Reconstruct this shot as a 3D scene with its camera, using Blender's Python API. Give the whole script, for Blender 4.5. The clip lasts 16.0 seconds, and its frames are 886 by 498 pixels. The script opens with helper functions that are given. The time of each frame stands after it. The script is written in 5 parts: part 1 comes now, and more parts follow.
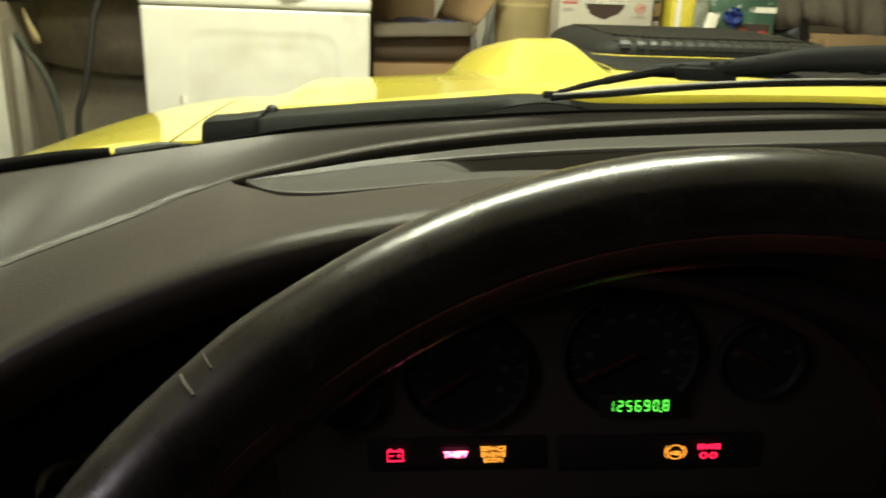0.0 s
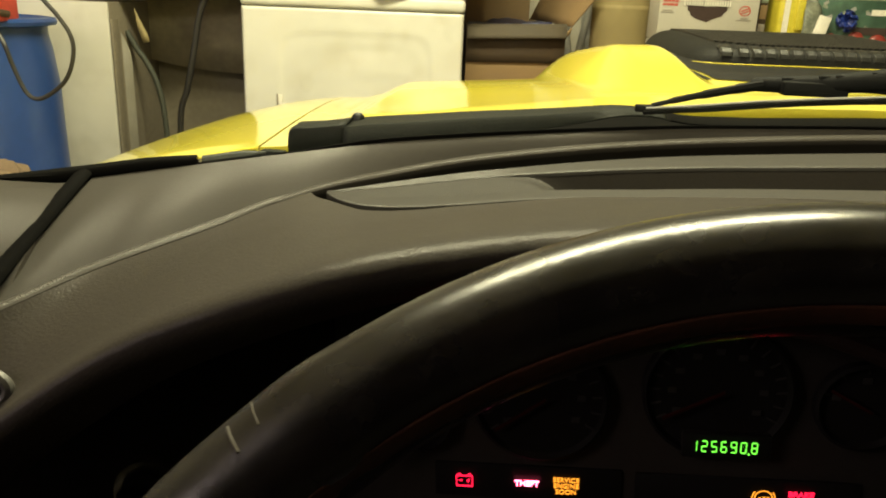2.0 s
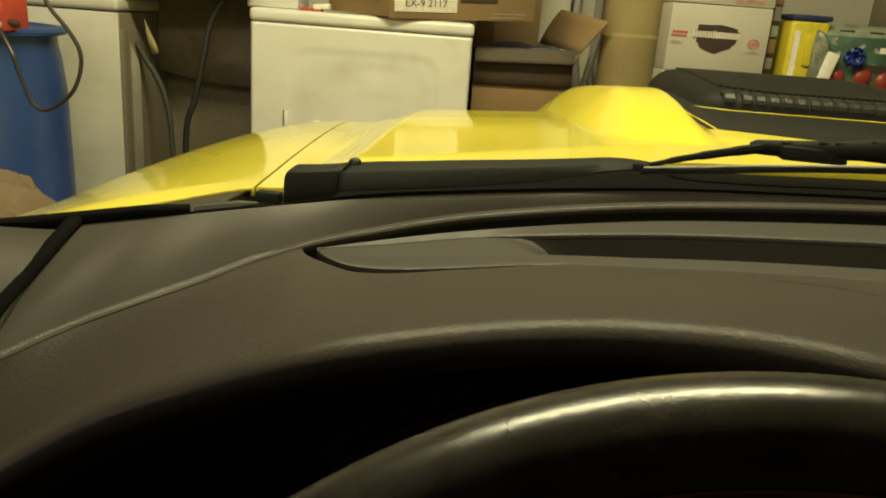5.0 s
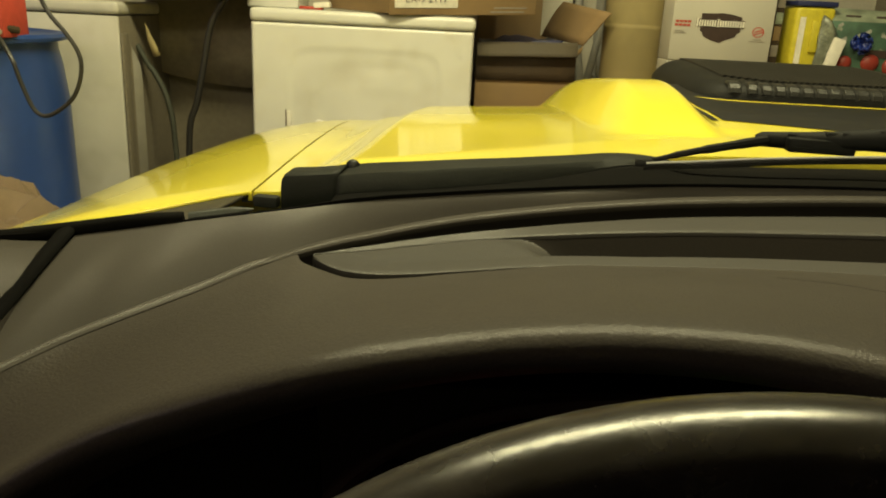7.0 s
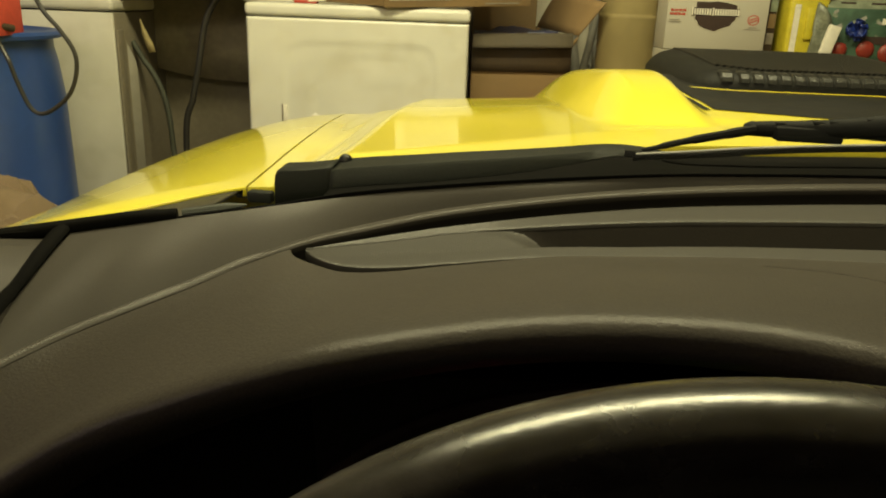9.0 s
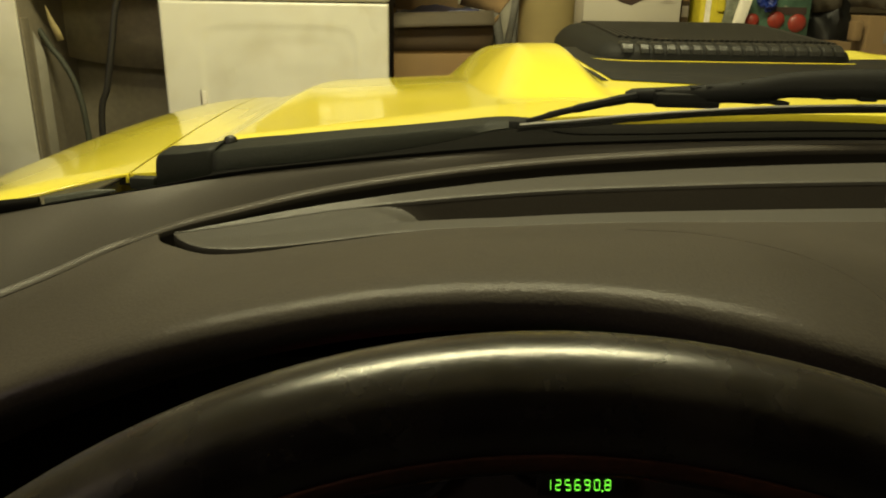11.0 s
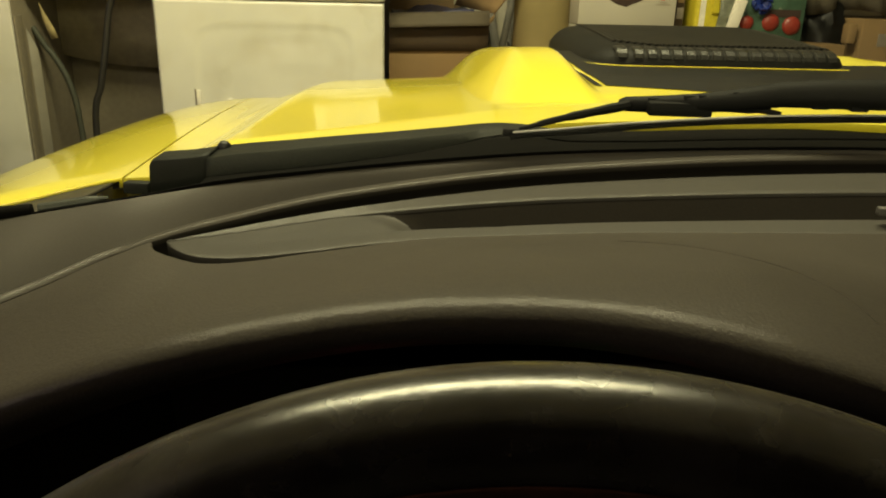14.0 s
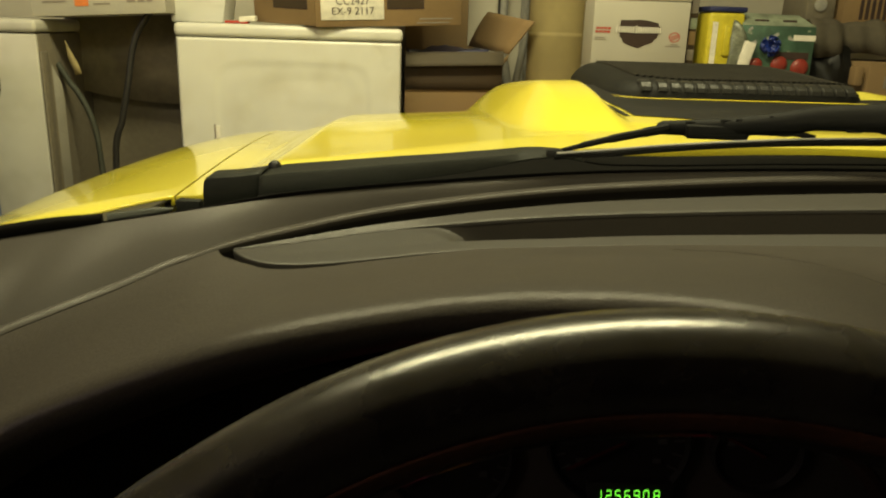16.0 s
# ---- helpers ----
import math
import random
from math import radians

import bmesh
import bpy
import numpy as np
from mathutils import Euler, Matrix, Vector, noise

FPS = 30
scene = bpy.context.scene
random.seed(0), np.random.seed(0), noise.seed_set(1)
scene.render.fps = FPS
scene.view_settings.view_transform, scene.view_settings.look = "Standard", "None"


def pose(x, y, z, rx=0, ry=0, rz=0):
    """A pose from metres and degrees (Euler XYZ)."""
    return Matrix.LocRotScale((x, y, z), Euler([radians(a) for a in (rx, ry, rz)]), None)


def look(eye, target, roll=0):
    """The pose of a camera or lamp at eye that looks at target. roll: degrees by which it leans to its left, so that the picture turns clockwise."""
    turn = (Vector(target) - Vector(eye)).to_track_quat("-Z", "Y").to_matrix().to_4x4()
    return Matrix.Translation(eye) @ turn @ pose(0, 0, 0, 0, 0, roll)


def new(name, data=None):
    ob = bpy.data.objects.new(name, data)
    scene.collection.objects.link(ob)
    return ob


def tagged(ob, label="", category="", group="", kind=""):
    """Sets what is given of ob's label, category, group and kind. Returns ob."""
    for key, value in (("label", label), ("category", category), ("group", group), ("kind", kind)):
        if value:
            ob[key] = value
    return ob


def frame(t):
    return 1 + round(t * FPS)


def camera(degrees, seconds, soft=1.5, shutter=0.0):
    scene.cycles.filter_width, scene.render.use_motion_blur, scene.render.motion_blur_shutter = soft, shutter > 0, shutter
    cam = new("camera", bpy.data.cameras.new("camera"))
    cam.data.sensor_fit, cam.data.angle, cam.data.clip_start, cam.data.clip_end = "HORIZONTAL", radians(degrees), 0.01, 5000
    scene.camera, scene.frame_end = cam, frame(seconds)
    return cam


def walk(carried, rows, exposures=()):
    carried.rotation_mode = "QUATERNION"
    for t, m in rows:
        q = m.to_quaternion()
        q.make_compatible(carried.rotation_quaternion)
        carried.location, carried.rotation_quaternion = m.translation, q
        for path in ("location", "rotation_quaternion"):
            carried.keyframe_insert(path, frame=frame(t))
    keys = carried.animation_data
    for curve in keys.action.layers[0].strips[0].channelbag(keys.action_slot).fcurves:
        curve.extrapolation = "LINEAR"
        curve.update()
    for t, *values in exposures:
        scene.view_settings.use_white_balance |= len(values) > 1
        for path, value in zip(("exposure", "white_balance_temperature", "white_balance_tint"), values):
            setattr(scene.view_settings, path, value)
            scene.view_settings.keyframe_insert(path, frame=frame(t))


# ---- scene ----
cam = camera(60.0, 16.0, soft=1.9, shutter=0.5)
PATH = [
    (0, (0.159, 0.04, 0.895), (0.156, 1.948, 0.297), 2.2),
    (0.5, (0.158, 0.044, 0.893), (-0.003, 1.94, 0.276), 2.9),
    (1, (0.156, 0.041, 0.896), (0.012, 1.953, 0.325), 3.8),
    (1.5, (0.153, 0.047, 0.899), (-0.063, 1.946, 0.31), 3.0),
    (2, (0.163, 0.058, 0.904), (-0.064, 1.948, 0.294), 2.4),
    (2.5, (0.172, 0.066, 0.91), (-0.025, 1.957, 0.289), 3.6),
    (3, (0.166, 0.06, 0.926), (-0.027, 1.967, 0.353), 5.1),
    (3.5, (0.167, 0.063, 0.928), (-0.04, 1.969, 0.357), 4.9),
    (4, (0.168, 0.064, 0.933), (-0.051, 1.968, 0.361), 4.9),
    (4.5, (0.168, 0.068, 0.936), (-0.062, 1.969, 0.357), 4.8),
    (7, (0.173, 0.087, 0.94), (-0.085, 1.978, 0.342), 3.0),
    (7.5, (0.174, 0.087, 0.937), (-0.085, 1.974, 0.328), 2.9),
    (8, (0.177, 0.082, 0.939), (-0.087, 1.964, 0.317), 2.4),
    (10.5, (0.195, 0.083, 0.944), (-0.013, 1.977, 0.335), 1.7),
    (11, (0.228, 0.092, 0.937), (0.115, 1.978, 0.281), 1.1),
    (11.5, (0.232, 0.093, 0.937), (0.122, 1.98, 0.285), 0.6),
    (12, (0.231, 0.095, 0.9352), (0.126, 1.975, 0.2663), 0.7),
    (12.5, (0.238, 0.092, 0.9445), (0.134, 1.977, 0.2754), 0.3),
    (13, (0.233, 0.095, 0.9425), (0.127, 1.976, 0.2662), 0.3),
    (13.5, (0.232, 0.093, 0.9432), (0.145, 1.979, 0.2788), 0.9),
    (14, (0.229, 0.093, 0.945), (0.13, 1.978, 0.284), 1.5),
    (14.5, (0.215, 0.091, 0.94), (0.117, 1.982, 0.295), 2.4),
    (15, (0.191, 0.074, 0.914), (0.087, 1.98, 0.318), 2.0),
    (15.5, (0.181, 0.065, 0.913), (0.062, 1.979, 0.344), 2.9),
    (16, (0.193, 0.065, 0.929), (0.084, 1.983, 0.371), 1.9),
]
EXPOSURES = [(0.0, 0.86, 5350, 15), (0.5, 1.52, 5150, 15), (1.0, 1.25, 5150, 15), (1.5, 0.78, 6000, 15), (2.0, 0.71, 6050, 15), (2.5, 0.70, 6200, 14), (3.0, 0.06, 6500, 12), (3.5, -0.09, 6500, 12), (4.0, 0.06, 6500, 11), (7.0, 0.13, 6500, 11), (16.0, 0.12, 6500, 11)]
walk(cam, [(t, look(eye, target, roll)) for t, eye, target, roll in PATH], EXPOSURES)


# ---- light ----
world = bpy.data.worlds.new("garage_dark")
world.use_nodes = True
world.node_tree.nodes["Background"].inputs[0].default_value = (0.9, 0.8, 0.6, 1)
world.node_tree.nodes["Background"].inputs[1].default_value = 0.03
scene.world = world
scene.view_settings.exposure = 0.0
WARM = (1.0, 0.92, 0.52)


def area_lamp(name, at, target, w, d, watts, color=WARM):
    data = bpy.data.lights.new(name, "AREA")
    data.shape, data.size, data.size_y, data.energy, data.color = "RECTANGLE", w, d, watts, color
    ob = new(name, data)
    ob.matrix_world = look(at, target)
    return ob


area_lamp("ceiling_tube_light", (0.03, 1.30, 2.40), (0.03, 1.3001, 0.0), 1.5, 0.22, 68)
# unseen fill lamp, added to brighten the dryer and the hood
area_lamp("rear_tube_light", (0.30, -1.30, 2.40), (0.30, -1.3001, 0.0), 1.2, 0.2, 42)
# unseen pinkish fill lamp, added to lift the driver's side of the cabin
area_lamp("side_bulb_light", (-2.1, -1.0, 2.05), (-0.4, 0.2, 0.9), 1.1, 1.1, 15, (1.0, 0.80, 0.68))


# ---- materials ----
def mat(name, color, rough=0.5, metal=0.0, grain=60.0, vary=0.12, bump=0.15, blotch=4.0, blotch_vary=0.10, coat=0.0, coat_rough=0.08, spec=0.5, dirt=None, dirt_amount=0.0):
    m = bpy.data.materials.new(name)
    m.use_nodes = True
    nt = m.node_tree
    b = nt.nodes["Principled BSDF"]
    tc = nt.nodes.new("ShaderNodeTexCoord")
    n1 = nt.nodes.new("ShaderNodeTexNoise")
    n1.inputs["Scale"].default_value, n1.inputs["Detail"].default_value = grain, 4
    n2 = nt.nodes.new("ShaderNodeTexNoise")
    n2.inputs["Scale"].default_value, n2.inputs["Detail"].default_value = blotch, 5
    nt.links.new(tc.outputs["Object"], n1.inputs["Vector"])
    nt.links.new(tc.outputs["Object"], n2.inputs["Vector"])

    def scaled(src, lo, hi):
        mr = nt.nodes.new("ShaderNodeMapRange")
        mr.inputs[1].default_value, mr.inputs[2].default_value = 0.3, 0.7
        mr.inputs[3].default_value, mr.inputs[4].default_value = lo, hi
        nt.links.new(src, mr.inputs[0])
        return mr.outputs[0]

    mul = nt.nodes.new("ShaderNodeMath")
    mul.operation = "MULTIPLY"
    nt.links.new(scaled(n1.outputs[0], 1 - vary, 1 + vary), mul.inputs[0])
    nt.links.new(scaled(n2.outputs[0], 1 - blotch_vary, 1 + blotch_vary), mul.inputs[1])
    vm = nt.nodes.new("ShaderNodeVectorMath")
    vm.operation = "SCALE"
    vm.inputs[0].default_value = color
    nt.links.new(mul.outputs[0], vm.inputs["Scale"])
    out = vm.outputs[0]
    if dirt:
        n3 = nt.nodes.new("ShaderNodeTexNoise")
        n3.inputs["Scale"].default_value, n3.inputs["Detail"].default_value = blotch * 2.3, 8
        nt.links.new(tc.outputs["Object"], n3.inputs["Vector"])
        mr = nt.nodes.new("ShaderNodeMapRange")
        mr.inputs[1].default_value, mr.inputs[2].default_value = 0.5, 0.75
        mr.inputs[3].default_value, mr.inputs[4].default_value = 0, dirt_amount
        nt.links.new(n3.outputs[0], mr.inputs[0])
        mx = nt.nodes.new("ShaderNodeMix")
        mx.data_type = "RGBA"
        mx.inputs["B"].default_value = (*dirt, 1)
        nt.links.new(mr.outputs[0], mx.inputs["Factor"])
        nt.links.new(out, mx.inputs["A"])
        out = mx.outputs["Result"]
    nt.links.new(out, b.inputs["Base Color"])
    rr = scaled(n2.outputs[0], max(0.02, rough * 0.85), min(1, rough * 1.15))
    nt.links.new(rr, b.inputs["Roughness"])
    b.inputs["Metallic"].default_value = metal
    b.inputs["Coat Weight"].default_value = coat
    b.inputs["Coat Roughness"].default_value = coat_rough
    b.inputs["Specular IOR Level"].default_value = spec
    if bump:
        bp = nt.nodes.new("ShaderNodeBump")
        bp.inputs["Strength"].default_value, bp.inputs["Distance"].default_value = bump, 0.002
        nt.links.new(n1.outputs[0], bp.inputs["Height"])
        nt.links.new(bp.outputs[0], b.inputs["Normal"])
        nt.links.new(bp.outputs[0], b.inputs["Coat Normal"])
    return m


def glow(name, color, strength):
    m = bpy.data.materials.new(name)
    m.use_nodes = True
    b = m.node_tree.nodes["Principled BSDF"]
    b.inputs["Base Color"].default_value = (*[c * 0.2 for c in color], 1)
    b.inputs["Emission Color"].default_value = (*color, 1)
    b.inputs["Emission Strength"].default_value = strength
    return m


def glass(name):
    m = bpy.data.materials.new(name)
    m.use_nodes = True
    nt = m.node_tree
    nt.nodes.clear()
    o = nt.nodes.new("ShaderNodeOutputMaterial")
    mix = nt.nodes.new("ShaderNodeMixShader")
    tr = nt.nodes.new("ShaderNodeBsdfTransparent")
    tr.inputs[0].default_value = (0.96, 0.97, 0.95, 1)
    gl = nt.nodes.new("ShaderNodeBsdfGlossy")
    gl.inputs["Roughness"].default_value = 0.02
    fr = nt.nodes.new("ShaderNodeFresnel")
    fr.inputs[0].default_value = 1.25
    nt.links.new(fr.outputs[0], mix.inputs[0])
    nt.links.new(tr.outputs[0], mix.inputs[1])
    nt.links.new(gl.outputs[0], mix.inputs[2])
    nt.links.new(mix.outputs[0], o.inputs[0])
    return m


M_DASH = mat("dash_vinyl", (0.0400, 0.0350, 0.0295), 0.62, spec=0.08, grain=560, vary=0.14, bump=0.20, blotch=9, blotch_vary=0.09, coat=0.17, coat_rough=0.24)
# same vinyl as the dash, darkened and less glossy to dim the upper pad
M_DASH_TOP = mat("dimmed_dash_vinyl", (0.0365, 0.0322, 0.0272), 0.62, spec=0.12, grain=1300, vary=0.12, bump=0.10, blotch=9, blotch_vary=0.10, coat=0.12, coat_rough=0.22)
M_DASH_LOW = mat("lower_dash_plastic", (0.030, 0.026, 0.0225), 0.65, spec=0.08, grain=700, bump=0.25)
M_PANEL = mat("vent_panel_plastic", (0.0355, 0.033, 0.029), 0.55, spec=0.15, coat=0.12, coat_rough=0.22, grain=900, vary=0.06, bump=0.2)
M_BLACK = mat("black_plastic", (0.006, 0.006, 0.006), 0.45, spec=0.25, grain=300, bump=0.1)
M_DARKVOID = mat("black_duct", (0.01, 0.009, 0.008), 0.8, bump=0)
M_RIM = mat("black_worn_leather", (0.0125, 0.0108, 0.0098), 0.27, grain=520, vary=0.2, bump=0.05, blotch=38, blotch_vary=0.4, dirt=(0.030, 0.0275, 0.025), dirt_amount=0.5)
M_CLUSTER = mat("cluster_black", (0.008, 0.007, 0.0065), 0.65, spec=0.15, bump=0)
M_FACE = mat("cluster_face", (0.028, 0.0235, 0.021), 0.6, spec=0.2, grain=300, vary=0.08, bump=0.05)
# base colour reddened in place of red lamp light on the bezel
M_BEZEL = mat("cluster_bezel", (0.020, 0.010, 0.0075), 0.72, spec=0.2, grain=400, bump=0.1)
M_YELLOW = mat("yellow_paint", (0.66, 0.570, 0.032), 0.36, grain=40, vary=0.02, bump=0.0, blotch=3, blotch_vary=0.05, coat=1.0, dirt=(0.55, 0.45, 0.12), dirt_amount=0.25)
M_COWL = mat("cowl_plastic", (0.0098, 0.0108, 0.0090), 0.55, spec=0.13, grain=400, vary=0.2, bump=0.2, blotch=10, blotch_vary=0.2)
M_RUBBER = mat("scoop_rubber", (0.0065, 0.0063, 0.0055), 0.6, spec=0.14, grain=250, vary=0.2, bump=0.3)
M_DECAL = mat("black_decal", (0.008, 0.008, 0.0078), 0.45, spec=0.2, grain=80, bump=0.05)
M_SILVER = mat("silver_plastic", (0.065, 0.062, 0.056), 0.4, grain=400, bump=0.1)
M_WHITE = mat("white_enamel", (0.62, 0.605, 0.55), 0.32, grain=25, vary=0.02, bump=0.02, blotch=5, blotch_vary=0.05, dirt=(0.45, 0.40, 0.30), dirt_amount=0.35)
# white enamel with the shade of the cabinet sides put into its colour
M_WHITE_SIDE = mat("shaded_side_enamel", (0.42, 0.40, 0.36), 0.35, grain=25, vary=0.05, bump=0.02, dirt=(0.25, 0.21, 0.16), dirt_amount=0.5)
M_BLUE = mat("blue_poly", (0.018, 0.052, 0.21), 0.38, grain=60, vary=0.06, bump=0.08, dirt=(0.06, 0.10, 0.22), dirt_amount=0.4)
M_CARD = mat("cardboard", (0.215, 0.138, 0.064), 0.85, grain=180, vary=0.08, bump=0.15, blotch=6, blotch_vary=0.12)
M_CARD_DARK = mat("darkened_cardboard", (0.040, 0.0235, 0.0105), 0.9, grain=180, vary=0.1, bump=0.15)
M_TAN = mat("tan_canvas", (0.130, 0.090, 0.056), 0.85, grain=300, vary=0.12, bump=0.4)
M_TUBE = mat("tan_paper_tube", (0.295, 0.235, 0.108), 0.75, grain=50, vary=0.05, bump=0.05, blotch=6, blotch_vary=0.12)
M_WBOX = mat("white_carton", (0.43, 0.40, 0.34), 0.75, grain=150, vary=0.04, bump=0.08)
M_PRINT_DARK = mat("dark_brown_print", (0.035, 0.018, 0.014), 0.7, bump=0)
M_PRINT_RED = mat("red_print", (0.42, 0.05, 0.03), 0.7, bump=0)
M_PRINT_GREY = mat("grey_print", (0.22, 0.19, 0.16), 0.7, bump=0)
M_PRINT_PALE = mat("pale_print", (0.7, 0.66, 0.58), 0.7, bump=0)
M_ORANGE = mat("orange_print", (0.70, 0.20, 0.04), 0.7, bump=0)
M_YCAN = mat("yellow_canister", (0.54, 0.45, 0.03), 0.5, bump=0.02)
M_NAVY = mat("navy_lid", (0.02, 0.025, 0.09), 0.45, bump=0.02)
M_GREEN = mat("green_print", (0.042, 0.088, 0.058), 0.55, grain=30, vary=0.3, blotch=14, blotch_vary=0.4, bump=0.02)
M_BLUEBOW = mat("blue_ribbon", (0.012, 0.028, 0.19), 0.35, bump=0.05)
M_REDFRUIT = mat("red_plastic", (0.24, 0.03, 0.02), 0.4, bump=0.03)
M_CABLE = mat("black_cable", (0.02, 0.018, 0.016), 0.5, bump=0.05)
M_WALL = mat("painted_drywall", (0.52, 0.485, 0.41), 0.9, grain=40, vary=0.03, bump=0.1, blotch=2, blotch_vary=0.08)
M_FLOOR = mat("concrete", (0.28, 0.26, 0.23), 0.85, grain=30, vary=0.12, bump=0.2, blotch=1.5, blotch_vary=0.2)
M_BOARD = mat("brown_panel", (0.16, 0.137, 0.10), 0.8, grain=60, vary=0.1, bump=0.1)
M_PIPE = mat("grey_pipe", (0.30, 0.29, 0.27), 0.45, grain=60, bump=0.05)
M_WOOD = mat("bench_wood", (0.26, 0.18, 0.10), 0.7, grain=30, vary=0.15, bump=0.15)
# washer white darkened in its colour, as the machine stands in weaker light
M_WASHER = mat("toned_down_white_enamel", (0.50, 0.48, 0.43), 0.35, grain=25, vary=0.03, bump=0.02, dirt=(0.30, 0.26, 0.20), dirt_amount=0.4)
M_WIPER = mat("wiper_black", (0.004, 0.004, 0.004), 0.65, spec=0.12, grain=200, bump=0.15)
M_DULL = mat("dull_sheet_metal", (0.20, 0.185, 0.155), 0.5, grain=30, vary=0.08, bump=0.03, dirt=(0.10, 0.085, 0.06), dirt_amount=0.5)
M_CLOTH = mat("brown_grey_cloth", (0.085, 0.072, 0.052), 0.95, grain=260, vary=0.15, bump=0.4, blotch=12, blotch_vary=0.3)
M_PALEGREEN = mat("pale_green_print", (0.20, 0.23, 0.17), 0.6, grain=30, vary=0.2, blotch=16, blotch_vary=0.35, bump=0.02)
M_GLASS = glass("windshield_glass")
# black for the rubber seals and for shade painted on cowl and gaps
M_SEAL_SHADE = mat("matte_seal_shade_black", (0.0035, 0.0033, 0.003), 0.85, spec=0.04, grain=300, vary=0.2, bump=0.1)
# unseen closing walls; their even grey is set to steer bounce light
M_CLOSE = mat("low_bounce_wall", (0.42, 0.39, 0.34), 0.9, grain=40, vary=0.05, bump=0.1, blotch=2)
M_LINER = mat("roof_liner", (0.13, 0.125, 0.11), 0.95, grain=300, bump=0.2)


# ---- mesh helpers ----
def smooth01(v):
    v = np.clip(v, 0, 1)
    return v * v * (3 - 2 * v)


def finish(ob, mesh, material, shade=True):
    if material:
        mesh.materials.append(material)
    if shade:
        mesh.polygons.foreach_set("use_smooth", [True] * len(mesh.polygons))
        mesh.set_sharp_from_angle(angle=radians(40))
    return ob


def part(name, bm, material, parent=None, label="", shade=True):
    mesh = bpy.data.meshes.new(name)
    bmesh.ops.recalc_face_normals(bm, faces=bm.faces)
    bm.to_mesh(mesh)
    bm.free()
    ob = finish(new(name, mesh), mesh, material, shade)
    if parent:
        ob.parent = parent
    return tagged(ob, label)


def thing(name, label, category, group="", kind=""):
    ob = new(name)
    ob.empty_display_size = 0.05
    ob.matrix_basis = PLACE
    return tagged(ob, label, category, group, kind)


def box(bm, x0, x1, y0, y1, z0, z1, bevel=0.0, seg=2, m=None):
    r = bmesh.ops.create_cube(bm, size=1)
    vs = r["verts"]
    for v in vs:
        v.co = Vector(((x0 + x1) / 2 + v.co.x * (x1 - x0), (y0 + y1) / 2 + v.co.y * (y1 - y0), (z0 + z1) / 2 + v.co.z * (z1 - z0)))
    if bevel:
        es = {e for v in vs for e in v.link_edges}
        r = bmesh.ops.bevel(bm, geom=list(es), offset=bevel, segments=seg, profile=0.5, affect="EDGES")
        vs = list({v for f in r["faces"] for v in f.verts} | {v for v in vs if v.is_valid})
    if m is not None:
        bmesh.ops.transform(bm, matrix=m, verts=list(vs))
    return vs


def boxpart(name, dims, material, parent=None, bevel=0.003, label="", m=None):
    bm = bmesh.new()
    box(bm, *dims, bevel=bevel, m=m)
    return part(name, bm, material, parent, label)


def grid(bm, pts, keep=None):
    """A sheet from a two-way array of points; keep(i, j) says which cells stay."""
    vs = [[bm.verts.new(p) for p in row] for row in pts]
    for i in range(len(vs) - 1):
        for j in range(len(vs[0]) - 1):
            if keep is None or keep(i, j):
                bm.faces.new((vs[i][j], vs[i + 1][j], vs[i + 1][j + 1], vs[i][j + 1]))
    loose = [v for v in bm.verts if not v.link_faces]
    bmesh.ops.delete(bm, geom=loose, context="VERTS")
    return vs


def tube(bm, pts, radius, sides=10, cap=True, flat=1.0):
    """A round bar along points; radius may be a list."""
    pts = [Vector(p) for p in pts]
    n = len(pts)
    rad = radius if isinstance(radius, (list, tuple)) else [radius] * n
    up = Vector((0, 0, 1))
    rings = []
    for i, p in enumerate(pts):
        d = (pts[min(i + 1, n - 1)] - pts[max(i - 1, 0)]).normalized()
        a = d.cross(up)
        a = a.normalized() if a.length > 0.05 else Vector((1, 0, 0))
        b = a.cross(d).normalized()
        rings.append([bm.verts.new(p + a * math.cos(k * math.tau / sides) * rad[i] + b * math.sin(k * math.tau / sides) * rad[i] * flat) for k in range(sides)])
    for i in range(n - 1):
        for k in range(sides):
            bm.faces.new((rings[i][k], rings[i][(k + 1) % sides], rings[i + 1][(k + 1) % sides], rings[i + 1][k]))
    if cap:
        bm.faces.new(rings[0][::-1])
        bm.faces.new(rings[-1])


def curve_pts(ctrl, n=40):
    """Catmull-Rom through a few points."""
    c = [Vector(p) for p in ctrl]
    c = [c[0] * 2 - c[1]] + c + [c[-1] * 2 - c[-2]]
    out = []
    for k in range(n):
        u = k / (n - 1) * (len(c) - 3)
        i = min(int(u), len(c) - 4)
        f = u - i
        p0, p1, p2, p3 = c[i:i + 4]
        out.append(0.5 * ((2 * p1) + (p2 - p0) * f + (2 * p0 - 5 * p1 + 4 * p2 - p3) * f * f + (3 * p1 - p0 - 3 * p2 + p3) * f ** 3))
    return out


def lathe(bm, profile, center, axis_m=None, sides=48):
    """Turn a profile of (radius, height) round the z axis."""
    rings = []
    for r, h in profile:
        rings.append([bm.verts.new((r * math.cos(k * math.tau / sides), r * math.sin(k * math.tau / sides), h)) for k in range(sides)])
    for i in range(len(rings) - 1):
        for k in range(sides):
            bm.faces.new((rings[i][k], rings[i][(k + 1) % sides], rings[i + 1][(k + 1) % sides], rings[i + 1][k]))
    bm.faces.new(rings[0][::-1])
    bm.faces.new(rings[-1])
    vs = [v for ring in rings for v in ring]
    m = Matrix.Translation(center) @ (axis_m if axis_m else Matrix())
    bmesh.ops.transform(bm, matrix=m, verts=vs)


